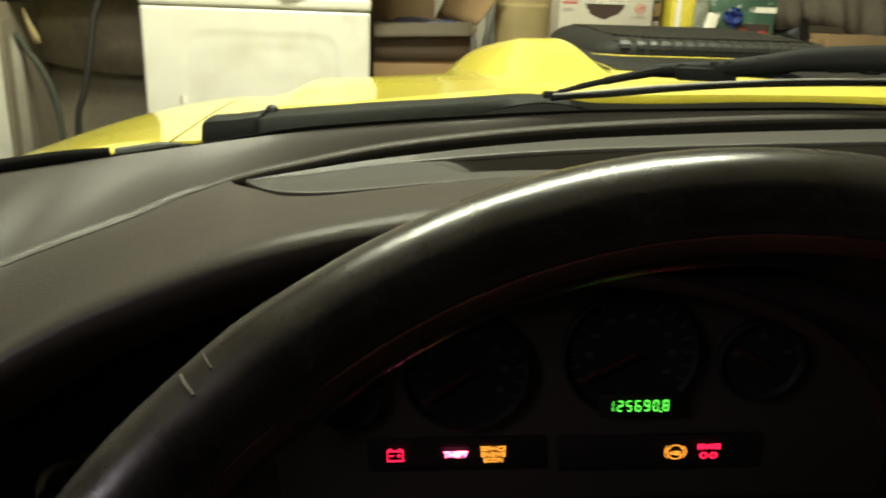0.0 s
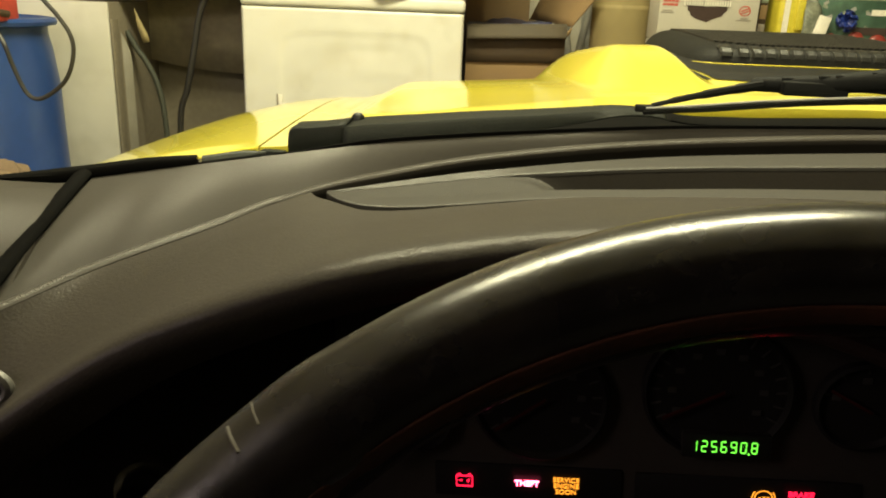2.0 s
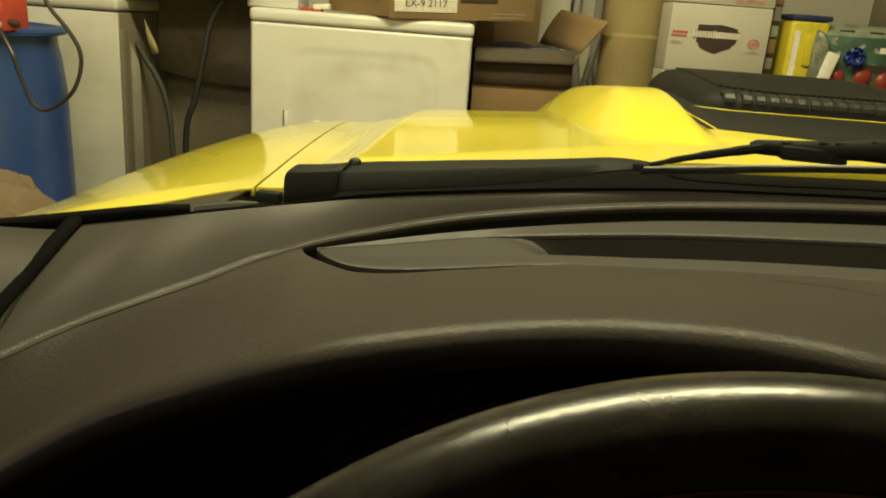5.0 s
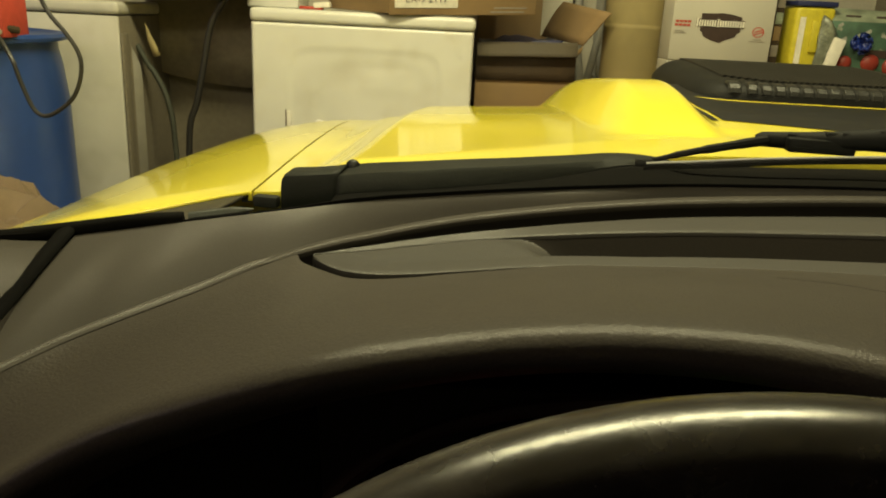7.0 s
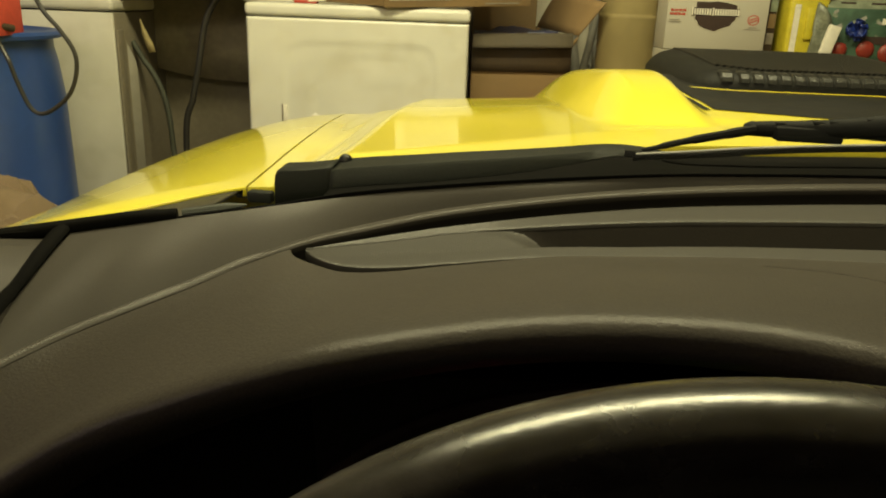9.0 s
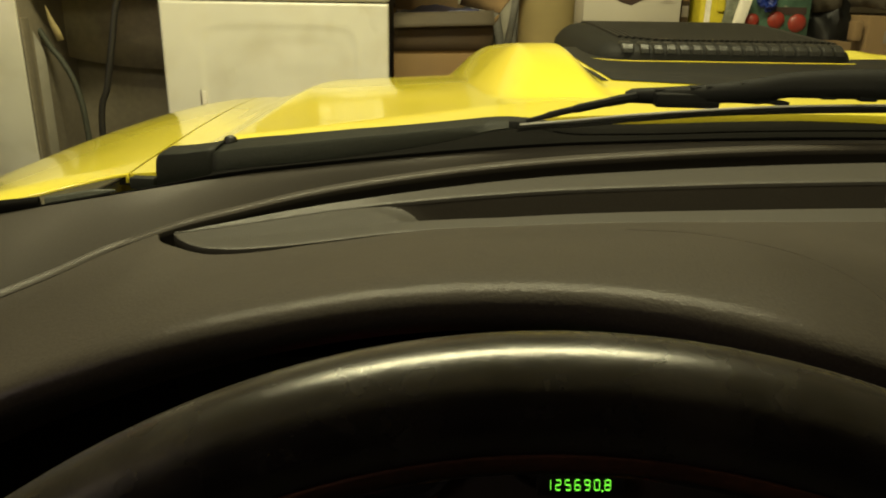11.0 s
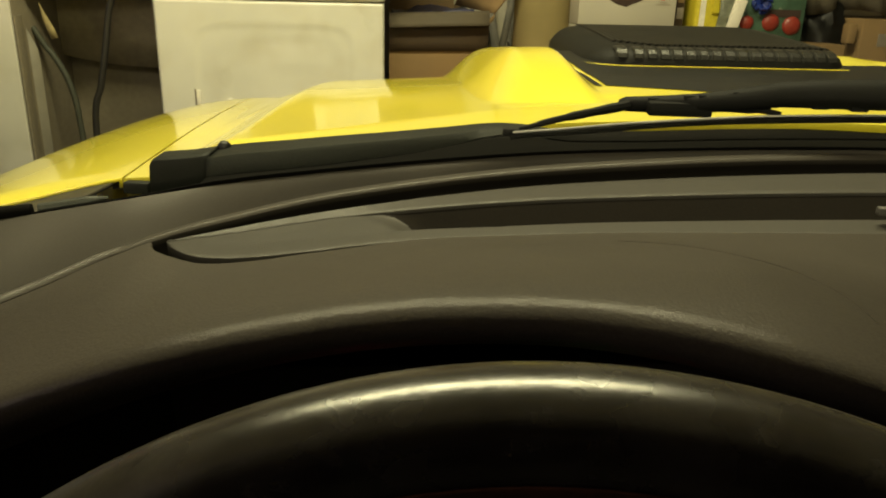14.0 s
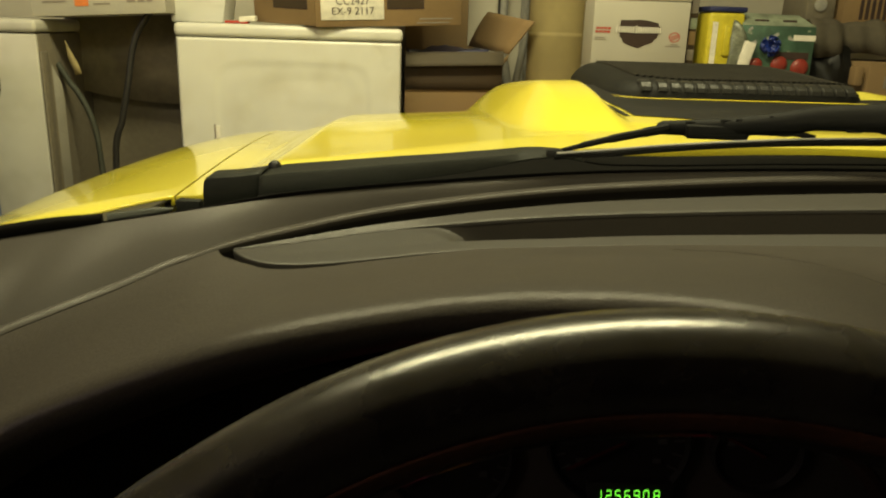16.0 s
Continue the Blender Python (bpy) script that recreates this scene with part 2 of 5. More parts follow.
def letters(name, body, size, m, material, parent, depth=0.0004, align="CENTER", label="", weight=0.0):
    cu = bpy.data.curves.new(name, "FONT")
    cu.body, cu.size, cu.extrude, cu.align_x, cu.align_y = body, size, depth, align, "CENTER"
    cu.space_line, cu.offset = 0.95, weight
    tmp = bpy.data.objects.new(name, cu)
    scene.collection.objects.link(tmp)
    mesh = bpy.data.meshes.new_from_object(tmp)
    bpy.data.objects.remove(tmp)
    bpy.data.curves.remove(cu)
    mesh.transform(m)
    mesh.materials.clear()
    ob = finish(new(name, mesh), mesh, material, False)
    ob.parent = parent
    return tagged(ob, label)


def spline(xs, ys):
    """A smooth curve through a few knots, as a function."""
    xs, ys = np.array(xs, float), np.array(ys, float)
    g = np.gradient(ys, xs)

    def f(x):
        x = np.clip(x, xs[0], xs[-1])
        i = np.clip(np.searchsorted(xs, x) - 1, 0, len(xs) - 2)
        h = xs[i + 1] - xs[i]
        t = (x - xs[i]) / h
        return (1 + 2 * t) * (1 - t) ** 2 * ys[i] + t * (1 - t) ** 2 * h * g[i] + t * t * (3 - 2 * t) * ys[i + 1] + t * t * (t - 1) * h * g[i + 1]
    return f


# ---- garage shell ----
# the garage stands at an angle to the car, set to fit camera view
PLACE = Matrix.Translation((0.175, 0.080, -0.085)) @ Matrix.Rotation(radians(7.5), 4, "Z") @ Matrix.Translation((-0.100, -0.080, 0))
def slab(name, dims, material, label, category):
    ob = boxpart(name, dims, material, bevel=0)
    ob.matrix_basis = PLACE
    return tagged(ob, label, category, kind="structure")


slab("floor", (-3.2, 4.2, -4.2, 3.4, -0.1, 0), M_FLOOR, "grey stained concrete garage floor", "floor")
slab("wall_north", (-3.2, 4.2, 3.25, 3.4, 0, 2.6), M_WALL, "cream painted drywall behind the laundry machines", "wall")
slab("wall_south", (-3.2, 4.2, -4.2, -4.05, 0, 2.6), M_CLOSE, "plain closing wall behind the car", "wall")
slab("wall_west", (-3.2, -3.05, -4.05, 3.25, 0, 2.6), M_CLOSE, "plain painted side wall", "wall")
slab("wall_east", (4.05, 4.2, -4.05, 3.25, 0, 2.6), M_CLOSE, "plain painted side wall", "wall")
slab("ceiling", (-3.2, 4.2, -4.2, 3.4, 2.6, 2.7), M_WALL, "plain painted garage ceiling", "ceiling")

# ---- the car: outside ----
GARAGE = PLACE
PLACE = Matrix()
car = thing("sports_car", "yellow sports car with dark grey dashboard parked in the garage", "car")

hood_edge = spline((-0.10, -0.05, 0.02, 0.12, 0.24, 0.30, 0.42, 0.60, 0.80, 1.10, 1.50), (0.765, 0.775, 0.795, 0.828, 0.89, 0.922, 0.965, 1.0, 1.01, 0.98, 0.82))
hood_back = spline((-0.133, -0.077, -0.003, 0.097, 0.204, 0.255, 0.351, 0.486, 0.621, 0.80, 1.10, 1.35), (0.769, 0.774, 0.785, 0.803, 0.842, 0.861, 0.881, 0.886, 0.878, 0.850, 0.77, 0.63))
hood_back_z = spline((-0.133, -0.077, -0.003, 0.05, 0.097, 0.145, 0.19, 0.24, 0.27, 0.30, 0.351, 0.486, 0.621, 0.80, 1.35), (0.776, 0.782, 0.7955, 0.8005, 0.8045, 0.807, 0.8095, 0.812, 0.8095, 0.804, 0.803, 0.809, 0.815, 0.823, 0.83))


def nose(p):
    """Skews and tapers the hood's plan, fitted so it lines up in camera view."""
    x, y, z = p
    c = min(x, 1.0)
    return Vector((0.027 + 1.0185 * x - 0.1157 * y + 0.0417 * z - 0.2146 * c * c,
                   0.0806 - 0.0772 * x + 1.0025 * y - 0.0816 * z - 0.0359 * x * y - 0.0505 * c * c - 0.0461 * y * y,
                   0.1654 + 0.0716 * x - 0.0273 * y + 0.8109 * z - 0.007 * x * y - 0.0253 * c * c - 0.0027 * y * y))


def nosed(ob):
    for v in ob.data.vertices:
        v.co = nose(v.co)
    return ob


SEAM_X = -0.075


def seam_x(y):
    return SEAM_X - 0.03 * (y - 0.78)


def body_z(x, y):
    """Height of fender and hood."""
    d = np.maximum(0, seam_x(y) - x)
    far = np.maximum(0, y - 0.9) / 0.9
    z = 0.772 - 0.95 * d ** 2 - 0.035 * d * smooth01((y - 0.70) / 0.30) - 0.03 * far ** 2 - 0.25 * np.maximum(0, y - 1.75) ** 2
    right = np.maximum(0, x - 1.25)
    # the raised middle starts with a ramp that drifts inwards to the front
    ramp = np.clip((x + 0.050 - 0.062 * (y - 0.80)) / 0.062, 0, 1)
    on_hood = smooth01((x + 0.060) / 0.05)
    z = z + 0.031 * (0.25 * ramp ** 1.3 + 0.75 * smooth01(ramp)) + 0.010 * smooth01((x - 0.05) / 0.35) - 0.5 * right ** 2
    # level middle, and a band that falls to the rear edge
    z = z + 0.012 * smooth01((y - 0.92) / 0.48) * on_hood
    wide = 0.035 + 0.060 * smooth01((x + 0.03) / 0.20)
    band = np.clip(1 - (y - hood_edge(x)) / wide, 0, 1)
    z = z - 0.0085 * band ** 1.15 * smooth01((x + 0.03) / 0.06)
    rise = 1 - (1 - np.clip((y - 1.075) / 0.30, 0, 1)) ** 1.7
    flank = np.clip((x - 0.300) / 0.078, 0, 1)
    sides = (0.35 * flank + 0.65 * smooth01(flank)) * smooth01((1.19 - x) / 0.11)
    field = smooth01((x - 0.438) / 0.038) * smooth01((1.13 - x) / 0.04)
    low = np.maximum(0, 0.0534 - 0.0645 * x - 0.1329 * y + 0.1032 * y * y + 0.0222 * x * x - 0.0045 * x * y) * smooth01((y - 1.08) / 0.06)
    low = np.clip(low - 0.0022 * smooth01((y - 1.24) / 0.06), 0, 0.055)
    return z + sides * ((1 - field) * 0.0635 * rise + field * low)


def with_depth(ob, t, offset=-1):
    m = ob.modifiers.new("thickness", "SOLIDIFY")
    m.thickness, m.offset = t, offset
    return ob


FRONT = 2.02
# hood: between the two seams, from cowl to nose
bm = bmesh.new()
NX, NY = 260, 110
pts = []
for i in range(NX):
    u = (i / (NX - 1)) ** 1.6
    row = []
    for j in range(NY):
        v = (j / (NY - 1)) ** 1.35
        xb = SEAM_X + 0.0014 + u * 1.55
        y = float(hood_edge(xb)) + v * (FRONT - float(hood_edge(xb)))
        x = xb + (seam_x(y) - SEAM_X) * (1 - u)
        row.append((x, y, float(body_z(x, y))))
    # rolled rear edge
    x, y, z = row[0]
    row = [(x, y + 0.006, z - 0.026), (x, y - 0.001, z - 0.005)] + row
    pts.append(row)
grid(bm, pts)
hood = part("hood", bm, M_YELLOW, car, "glossy yellow hood with a raised centre bulge")
with_depth(hood, 0.004)

def fender_back(d):
    """Rear edge of the fender, d metres outside the shut line."""
    return 0.772 - 0.66 * max(0.0, min(d, 0.19)) - 0.10 * max(0.0, d - 0.19)


def fender_curl(d):
    """How far the fender's rear edge rolls down."""
    return 0.0062 * float(smooth01(d / 0.08))


bm = bmesh.new()
pts = []
for i in range(40):
    u = i / 39
    row = []
    for j in range(110):
        v = (j / 109) ** 1.5
        d = u * 0.46
        y0 = fender_back(d)
        y = y0 + v * (FRONT - y0)
        x = seam_x(y) - 0.0014 - d
        row.append((x, y, float(body_z(x, y)) - fender_curl(d) * max(0, 1 - v * 28) ** 1.6))
    pts.append(row)
pts = [[(p[0] + 0.001, p[1], p[2] - 0.012) for p in pts[0]]] + pts
grid(bm, pts)
fender = part("fender", bm, M_YELLOW, car, "glossy yellow front fender")
with_depth(fender, 0.004)

bm = bmesh.new()
grid(bm, [[(seam_x(y) + o, y, float(body_z(seam_x(y), y)) - 0.010) for y in np.linspace(0.775, FRONT, 40)] for o in (-0.012, 0.012)])
with_depth(part("hood_gap", bm, M_BLACK, car, "dark shut line between hood and fender"), 0.004)

# nose and flank below the sheets
bm = bmesh.new()
xs = np.linspace(-0.52, 1.50, 40)
grid(bm, [[(x, FRONT - 0.005, float(body_z(x, FRONT)) - 0.006), (x, FRONT + 0.05, 0.55), (x, FRONT + 0.03, 0.25), (x, FRONT - 0.1, 0.18)] for x in xs])
with_depth(part("front_bumper", bm, M_YELLOW, car), 0.004)
bm = bmesh.new()
grid(bm, [[(-0.53, y, float(body_z(-0.53, max(y, 0.65))) - 0.004), (-0.56, y, 0.45), (-0.54, y, 0.2)] for y in np.linspace(0.64, FRONT, 20)])
with_depth(part("side_panel", bm, M_YELLOW, car), 0.004)
for wx in (-0.47, 1.10):
    bm = bmesh.new()
    lathe(bm, [(0.20, -0.1), (0.30, -0.1), (0.32, -0.07), (0.32, 0.07), (0.30, 0.1), (0.20, 0.1)], (wx, 1.35, 0.235), Matrix.Rotation(radians(90), 4, "Y"), 40)
    part("wheel", bm, M_RUBBER, car, "black tyre")

# black decal on the rear slope of the bulge, and its pinstripe
def draped(x0a, x1a, x0b, x1b, y0, y1, nx, ny, lift):
    out = []
    for i in range(nx):
        u = i / (nx - 1)
        row = []
        for j in range(ny):
            v = j / (ny - 1)
            y = y0 + v * (y1 - y0)
            a, b = x0a + v * (x0b - x0a), x1a + v * (x1b - x1a)
            x = a + u * (b - a)
            row.append((x, y, float(body_z(x, y)) + lift))
        out.append(row)
    return out


bm = bmesh.new()
grid(bm, draped(0.4935, 1.115, 0.4760, 1.115, 1.188, 1.52, 60, 50, 0.0012))
part("hood_decal", bm, M_DECAL, car, "matt black decal panel")
bm = bmesh.new()
grid(bm, draped(0.4755, 0.4865, 0.4650, 0.4730, 1.181, 1.345, 4, 40, 0.0014))
part("pinstripe", bm, M_DECAL, car, "thin black stripe")

for ob in car.children_recursive:
    if ob.type == "MESH" and not ob.name.startswith("wheel"):
        nosed(ob)

# ribbed scoop cover on the bulge: it runs with the car's length
SCOOP_L, SCOOP_R, SCOOP_Y, SCOOP_D, DRIFT = 0.362, 0.739, 1.212, 0.37, -0.116


def scoop_pt(u, w, z):
    """u across from 0 to 1, w from the rear edge (towards the glass) to the far end, 0 to 1."""
    return Vector((SCOOP_L + u * (SCOOP_R - SCOOP_L) + DRIFT * w * SCOOP_D, SCOOP_Y + w * SCOOP_D, z))


def scoop_top(u, w):
    return 0.8605 + 0.0125 * float(smooth01(w / 0.85)) - 0.004 * max(0.0, 0.10 - u) / 0.10 - 0.004 * max(0.0, u - 0.9) / 0.1 + 0.003 * u


bm = bmesh.new()
rings = []
for lvl, (grow, drop) in enumerate(((1.012, 0.060), (1.012, 0.022), (1.0, 0.014), (0.985, 0.0075), (0.955, 0.0028), (0.90, 0.0), (0.78, 0), (0.6, 0), (0.4, 0), (0.2, 0), (0.04, 0))):
    ring = []
    for k in range(112):
        a = k * math.tau / 112
        ca, sa = math.cos(a), math.sin(a)
        # rounder at the driver's side, squarer at the other
        e = 0.50 if ca < 0 else 0.24
        u = 0.5 + 0.5 * grow * math.copysign(abs(ca) ** e, ca)
        w = 0.5 + 0.5 * grow * math.copysign(abs(sa) ** (0.26 if ca > 0 else 0.44), sa)
        u += 0.045 * max(0.0, 0.5 - u) * min(lvl, 4) / 2
        p = scoop_pt(u, w, scoop_top(min(max(u, 0), 1), min(max(w, 0), 1)) - drop)
        ring.append(bm.verts.new(p))
    rings.append(ring)
for lo, hi in zip(rings, rings[1:]):
    for k in range(112):
        bm.faces.new((lo[k], lo[(k + 1) % 112], hi[(k + 1) % 112], hi[k]))
bm.faces.new(rings[-1])
scoop = part("hood_scoop", bm, M_RUBBER, car, "black ribbed plastic hood scoop")


def scoop_bar(u, w0, w1, wide, high, n, cut=0.0):
    """A raised bar along the scoop's top."""
    bm = bmesh.new()
    rows = []
    for i in range(n + 1):
        w = w0 + (w1 - w0) * i / n
        z = scoop_top(u, w)
        q = scoop_pt(u, w, z)
        rows.append([q + Vector((-wide / 2, 0, -0.0015)), q + Vector((-wide * 0.32, 0, high)), q + Vector((wide * 0.32, 0, high - cut)), q + Vector((wide / 2, 0, -0.0015))])
    vs = grid(bm, rows)
    bm.faces.new(vs[0])
    bm.faces.new(vs[-1][::-1])
    return bm


# rubber lightened in colour for the highlights on the blocks
M_TREAD = mat("highlit_tread_rubber", (0.013, 0.0125, 0.0105), 0.40, spec=0.3, grain=250, vary=0.2, bump=0.2)
def scoop_edge(u):
    """Where the rounded rear edge lies across the scoop."""
    e, p = (0.50, 0.44) if u < 0.5 else (0.24, 0.26)
    ca = min(1.0, abs(2 * u - 1)) ** (1 / e)
    return 0.5 - 0.5 * math.sqrt(1 - ca * ca) ** p


def tread_block(u, wide):
    """A raised block that wraps over the rolled rear edge."""
    bm = bmesh.new()
    edge, rows = scoop_edge(u), []
    for grow, drop, ny, nz in ((0.86, 0.0, 0.0, 1.0), (0.915, 0.0006, 0.2, 0.98), (0.955, 0.0028, 0.5, 0.86), (0.985, 0.0075, 0.85, 0.5), (0.998, 0.0125, 0.97, 0.2)):
        w = 0.5 - (0.5 - edge) * grow
        q = scoop_pt(u, w, scoop_top(u, min(max(w, 0), 1)) - drop)
        out = Vector((0, -ny, nz))
        rows.append([q + Vector((-wide / 2, 0, 0)) - 0.001 * out, q + Vector((-wide * 0.36, 0, 0)) + 0.0014 * out, q + Vector((wide * 0.36, 0, 0)) + 0.0014 * out, q + Vector((wide / 2, 0, 0)) - 0.001 * out])
    vs = grid(bm, rows)
    bm.faces.new(vs[0])
    bm.faces.new(vs[-1][::-1])
    return bm


part("tread_block", tread_block(0.150, 0.019), M_TREAD, scoop, shade=False)
for k in range(16):
    part("tread_block", tread_block(0.208 + k * 0.0472, 0.0150), M_TREAD, scoop, shade=False)
# paler than the scoop so that the ribs stand out
M_RIB = mat("paler_rib_rubber", (0.011, 0.0105, 0.009), 0.5, spec=0.22, grain=250, vary=0.25, bump=0.2)
for k in range(36):
    u = 0.17 + k * 0.0222
    part("rib", scoop_bar(u, 0.13 + max(0, 0.30 - u) * 0.9, 0.93 - 0.35 * max(0, u - 0.8), 0.0066, 0.0030, 8), M_RIB, scoop, shade=False)
# thin yellow edge below the scoop
bm = bmesh.new()
rows = []
for k in range(60):
    u = 0.010 + 0.950 * (k / 59) ** 1.4
    w = -0.016 + 0.10 * max(0.0, 1 - u / 0.20) ** 2.2
    rows.append(scoop_pt(u, w, 0.8378 + 0.0035 * u))
tube(bm, rows, 0.0008, 8)
part("edge_line", bm, M_YELLOW, car, "thin yellow line below the scoop")

# cowl trim between glass and hood
dash_front = spline((-0.53, -0.37, -0.22, -0.16, -0.118, -0.061, -0.007, 0.045, 0.094, 0.187, 0.273, 0.353, 0.429, 0.566, 0.75, 1.0, 1.3), (0.395, 0.467, 0.537, 0.566, 0.580, 0.600, 0.619, 0.636, 0.653, 0.688, 0.711, 0.724, 0.730, 0.731, 0.715, 0.66, 0.53))
dash_front_z = spline((-0.53, -0.37, -0.22, -0.16, -0.118, -0.061, -0.007, 0.045, 0.094, 0.187, 0.273, 0.353, 0.429, 0.566, 0.75, 1.3), (0.735, 0.752, 0.766, 0.7725, 0.7785, 0.7862, 0.7933, 0.7997, 0.8035, 0.8083, 0.8127, 0.8156, 0.8187, 0.8229, 0.8276, 0.83))


bm, bm2 = bmesh.new(), bmesh.new()
pts, low = [], []
for x in np.linspace(-0.014, 1.2, 240):
    yf, yb, z = float(dash_front(x)), float(hood_back(x)), float(dash_front_z(x))
    zt = float(hood_back_z(x)) + 0.002
    f = 0.80 + 0.08 * float(smooth01((x + 0.03) / 0.32))
    ym, zm = yf + f * (yb - 0.02 - yf), z - 0.020 + f * (zt - z + 0.012)
    low.append([(x, yf + 0.012, z - 0.024), (x, yf + 0.03, z - 0.024), (x, ym - 0.008, zm - 0.006), (x, ym + 0.004, zm - 0.005)])
    h = 0.0175 - 0.004 * float(smooth01((x - 0.08) / 0.12)) - 0.0095 * float(smooth01((x - 0.16) / 0.12))
    zm = zt - h
    low[-1][2], low[-1][3] = (x, ym - 0.006, zm - 0.002), (x, ym + 0.004, zm - 0.001)
    pts.append([(x, ym + 0.001, zm - 0.012), (x, ym, zm), (x, ym + 0.003, zt - 0.006), (x, ym + 0.006, zt - 0.003), (x, yb - 0.011, zt - 0.0005), (x, yb - 0.006, zt), (x, yb - 0.003, zt - 0.003), (x, yb - 0.001, zt - 0.03)])
grid(bm, [r for r in pts if r[0][0] < 0.29])
cowl = part("cowl_cover", bm, M_COWL, car, "dark grey plastic cowl cover")
with_depth(cowl, 0.003)
grid(bm2, low)
# cowl end and tray get flat black in place of the shadow there
bm = bmesh.new()
grid(bm, [r for r in pts if r[0][0] > 0.284])
with_depth(part("cowl_end", bm, M_SEAL_SHADE, cowl, "cowl behind the wiper, blackened for shade"), 0.003)
with_depth(part("cowl_tray", bm2, M_SEAL_SHADE, cowl, "tray below the glass, blackened for shade"), 0.002)
bm = bmesh.new()
grid(bm, [[(x, 0.7425, 0.752), (x, 0.7425, zt - 0.005), (x, 0.7435, zt - 0.0015), (x, 0.7465, zt), (x, 0.770, zt + 0.0015), (x, 0.774, zt - 0.001), (x, 0.775, 0.752)] for x, zt in ((-0.0685, 0.780), (-0.0680, 0.7850), (-0.0665, 0.7880), (-0.063, 0.7895), (-0.04, 0.7918), (-0.022, 0.7945), (-0.0135, 0.7965))])
with_depth(part("cowl_end_cap", bm, M_COWL, cowl), 0.002)
bm = bmesh.new()
grid(bm, [[(x, float(dash_front(x)) + 0.014, float(dash_front_z(x)) - 0.007), (x, 0.5 * (float(dash_front(x)) + 0.742), 0.5 * (float(dash_front_z(x)) + 0.728)), (x, 0.742, 0.738)] for x in np.linspace(-0.10, -0.008, 20)])
with_depth(part("cowl_base", bm, M_COWL, cowl), 0.003)
M_STRIP = mat("grey_green_strip", (0.022, 0.024, 0.020), 0.5, spec=0.2, grain=300, vary=0.15, bump=0.1)
bm = bmesh.new()
tube(bm, [(x, float(dash_front(x)) + 0.012, float(dash_front_z(x)) + 0.0010) for x in np.linspace(-0.088, -0.044, 24)], [0.0046] * 16 + [0.0046 - 0.0005 * k for k in range(8)], 10, flat=0.8)
part("glass_edge_strip", bm, M_STRIP, cowl, "dull grey-green glass edge strip")
bm = bmesh.new()
lathe(bm, [(0.0068, -0.012), (0.0068, 0.000), (0.0058, 0.0032), (0.0038, 0.0053), (0.001, 0.0062)], (-0.009, 0.772, 0.7960), None, 20)
part("cowl_knob", bm, M_BLACK, cowl)
bm = bmesh.new()
pts = []
for x in np.linspace(-0.36, -0.082, 30):
    yb = fender_back(-0.078 - x)
    b = nose((x, yb + 0.004, float(body_z(x, max(yb, 0.65))) - 0.004 - fender_curl(-0.078 - x)))
    y, z = float(dash_front(b.x)), float(dash_front_z(b.x))
    pts.append([(b.x, y + 0.004, z - 0.006), (b.x, 0.5 * (y + b.y), 0.5 * (z + b.z) - 0.008), b])
grid(bm, pts)
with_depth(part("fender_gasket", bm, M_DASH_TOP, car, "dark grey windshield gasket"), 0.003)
# thick black seal at the foot of the glass
bm = bmesh.new()
seal_x = np.linspace(-0.36, -0.089, 60)
tube(bm, [(x, float(dash_front(x)) + 0.006, float(dash_front_z(x)) + 0.0035 - 0.003 * float(smooth01((x + 0.13) / 0.06))) for x in seal_x], [0.0056 - 0.0008 * float(smooth01((x + 0.12) / 0.08)) for x in seal_x], 10)
part("windshield_seal", bm, M_SEAL_SHADE, car, "thick black rubber seal below the glass")
# hinge bits in the corner by the seam
bm = bmesh.new()
box(bm, -0.102, -0.078, 0.757, 0.769, 0.752, 0.763, bevel=0.002)
part("hinge_cover", bm, M_COWL, car)
# wiper
wiper = new("wiper")
wiper.parent = car
tagged(wiper, "black windshield wiper at rest")
blade_top = spline((0.25, 0.26, 0.30, 0.34, 0.38, 0.42, 0.46, 0.50, 0.56, 0.66), (0.8248, 0.826, 0.8305, 0.8355, 0.8395, 0.843, 0.846, 0.848, 0.850, 0.852))
blade_low = spline((0.25, 0.26, 0.30, 0.34, 0.38, 0.42, 0.46, 0.50, 0.56, 0.66), (0.8198, 0.8212, 0.8250, 0.8300, 0.8345, 0.838, 0.8405, 0.8425, 0.8445, 0.8465))
bm = bmesh.new()
grid(bm, [[(x, 0.7465, float(blade_top(x)) - 0.001), (x, 0.7470, float(blade_low(x)) + 0.0028), (x, 0.7455, float(blade_low(x)) + 0.0018), (x, 0.7465, float(blade_low(x)))] for x in np.linspace(0.25, 0.66, 40)])
with_depth(part("wiper_rubber", bm, M_WIPER, wiper), 0.003)
bm = bmesh.new()
tube(bm, [(x, 0.7430, float(blade_top(x)) - 0.0004) for x in np.linspace(0.252, 0.60, 36)], 0.0009, 6)
part("spring_strip", bm, M_PIPE, wiper, "bright steel spring strip")
boxpart("tip_clip", (0.243, 0.258, 0.744, 0.752, 0.8205, 0.8270), M_WIPER, wiper, bevel=0.0015)
bm = bmesh.new()
tube(bm, curve_pts([(0.257, 0.750, 0.8262), (0.285, 0.756, 0.8335), (0.315, 0.762, 0.8400), (0.352, 0.772, 0.8468)], 18), [0.0022] * 4 + [0.0030] * 5 + [0.0038] * 5 + [0.0044] * 4, 8)
part("bow", bm, M_WIPER, wiper)
bm = bmesh.new()
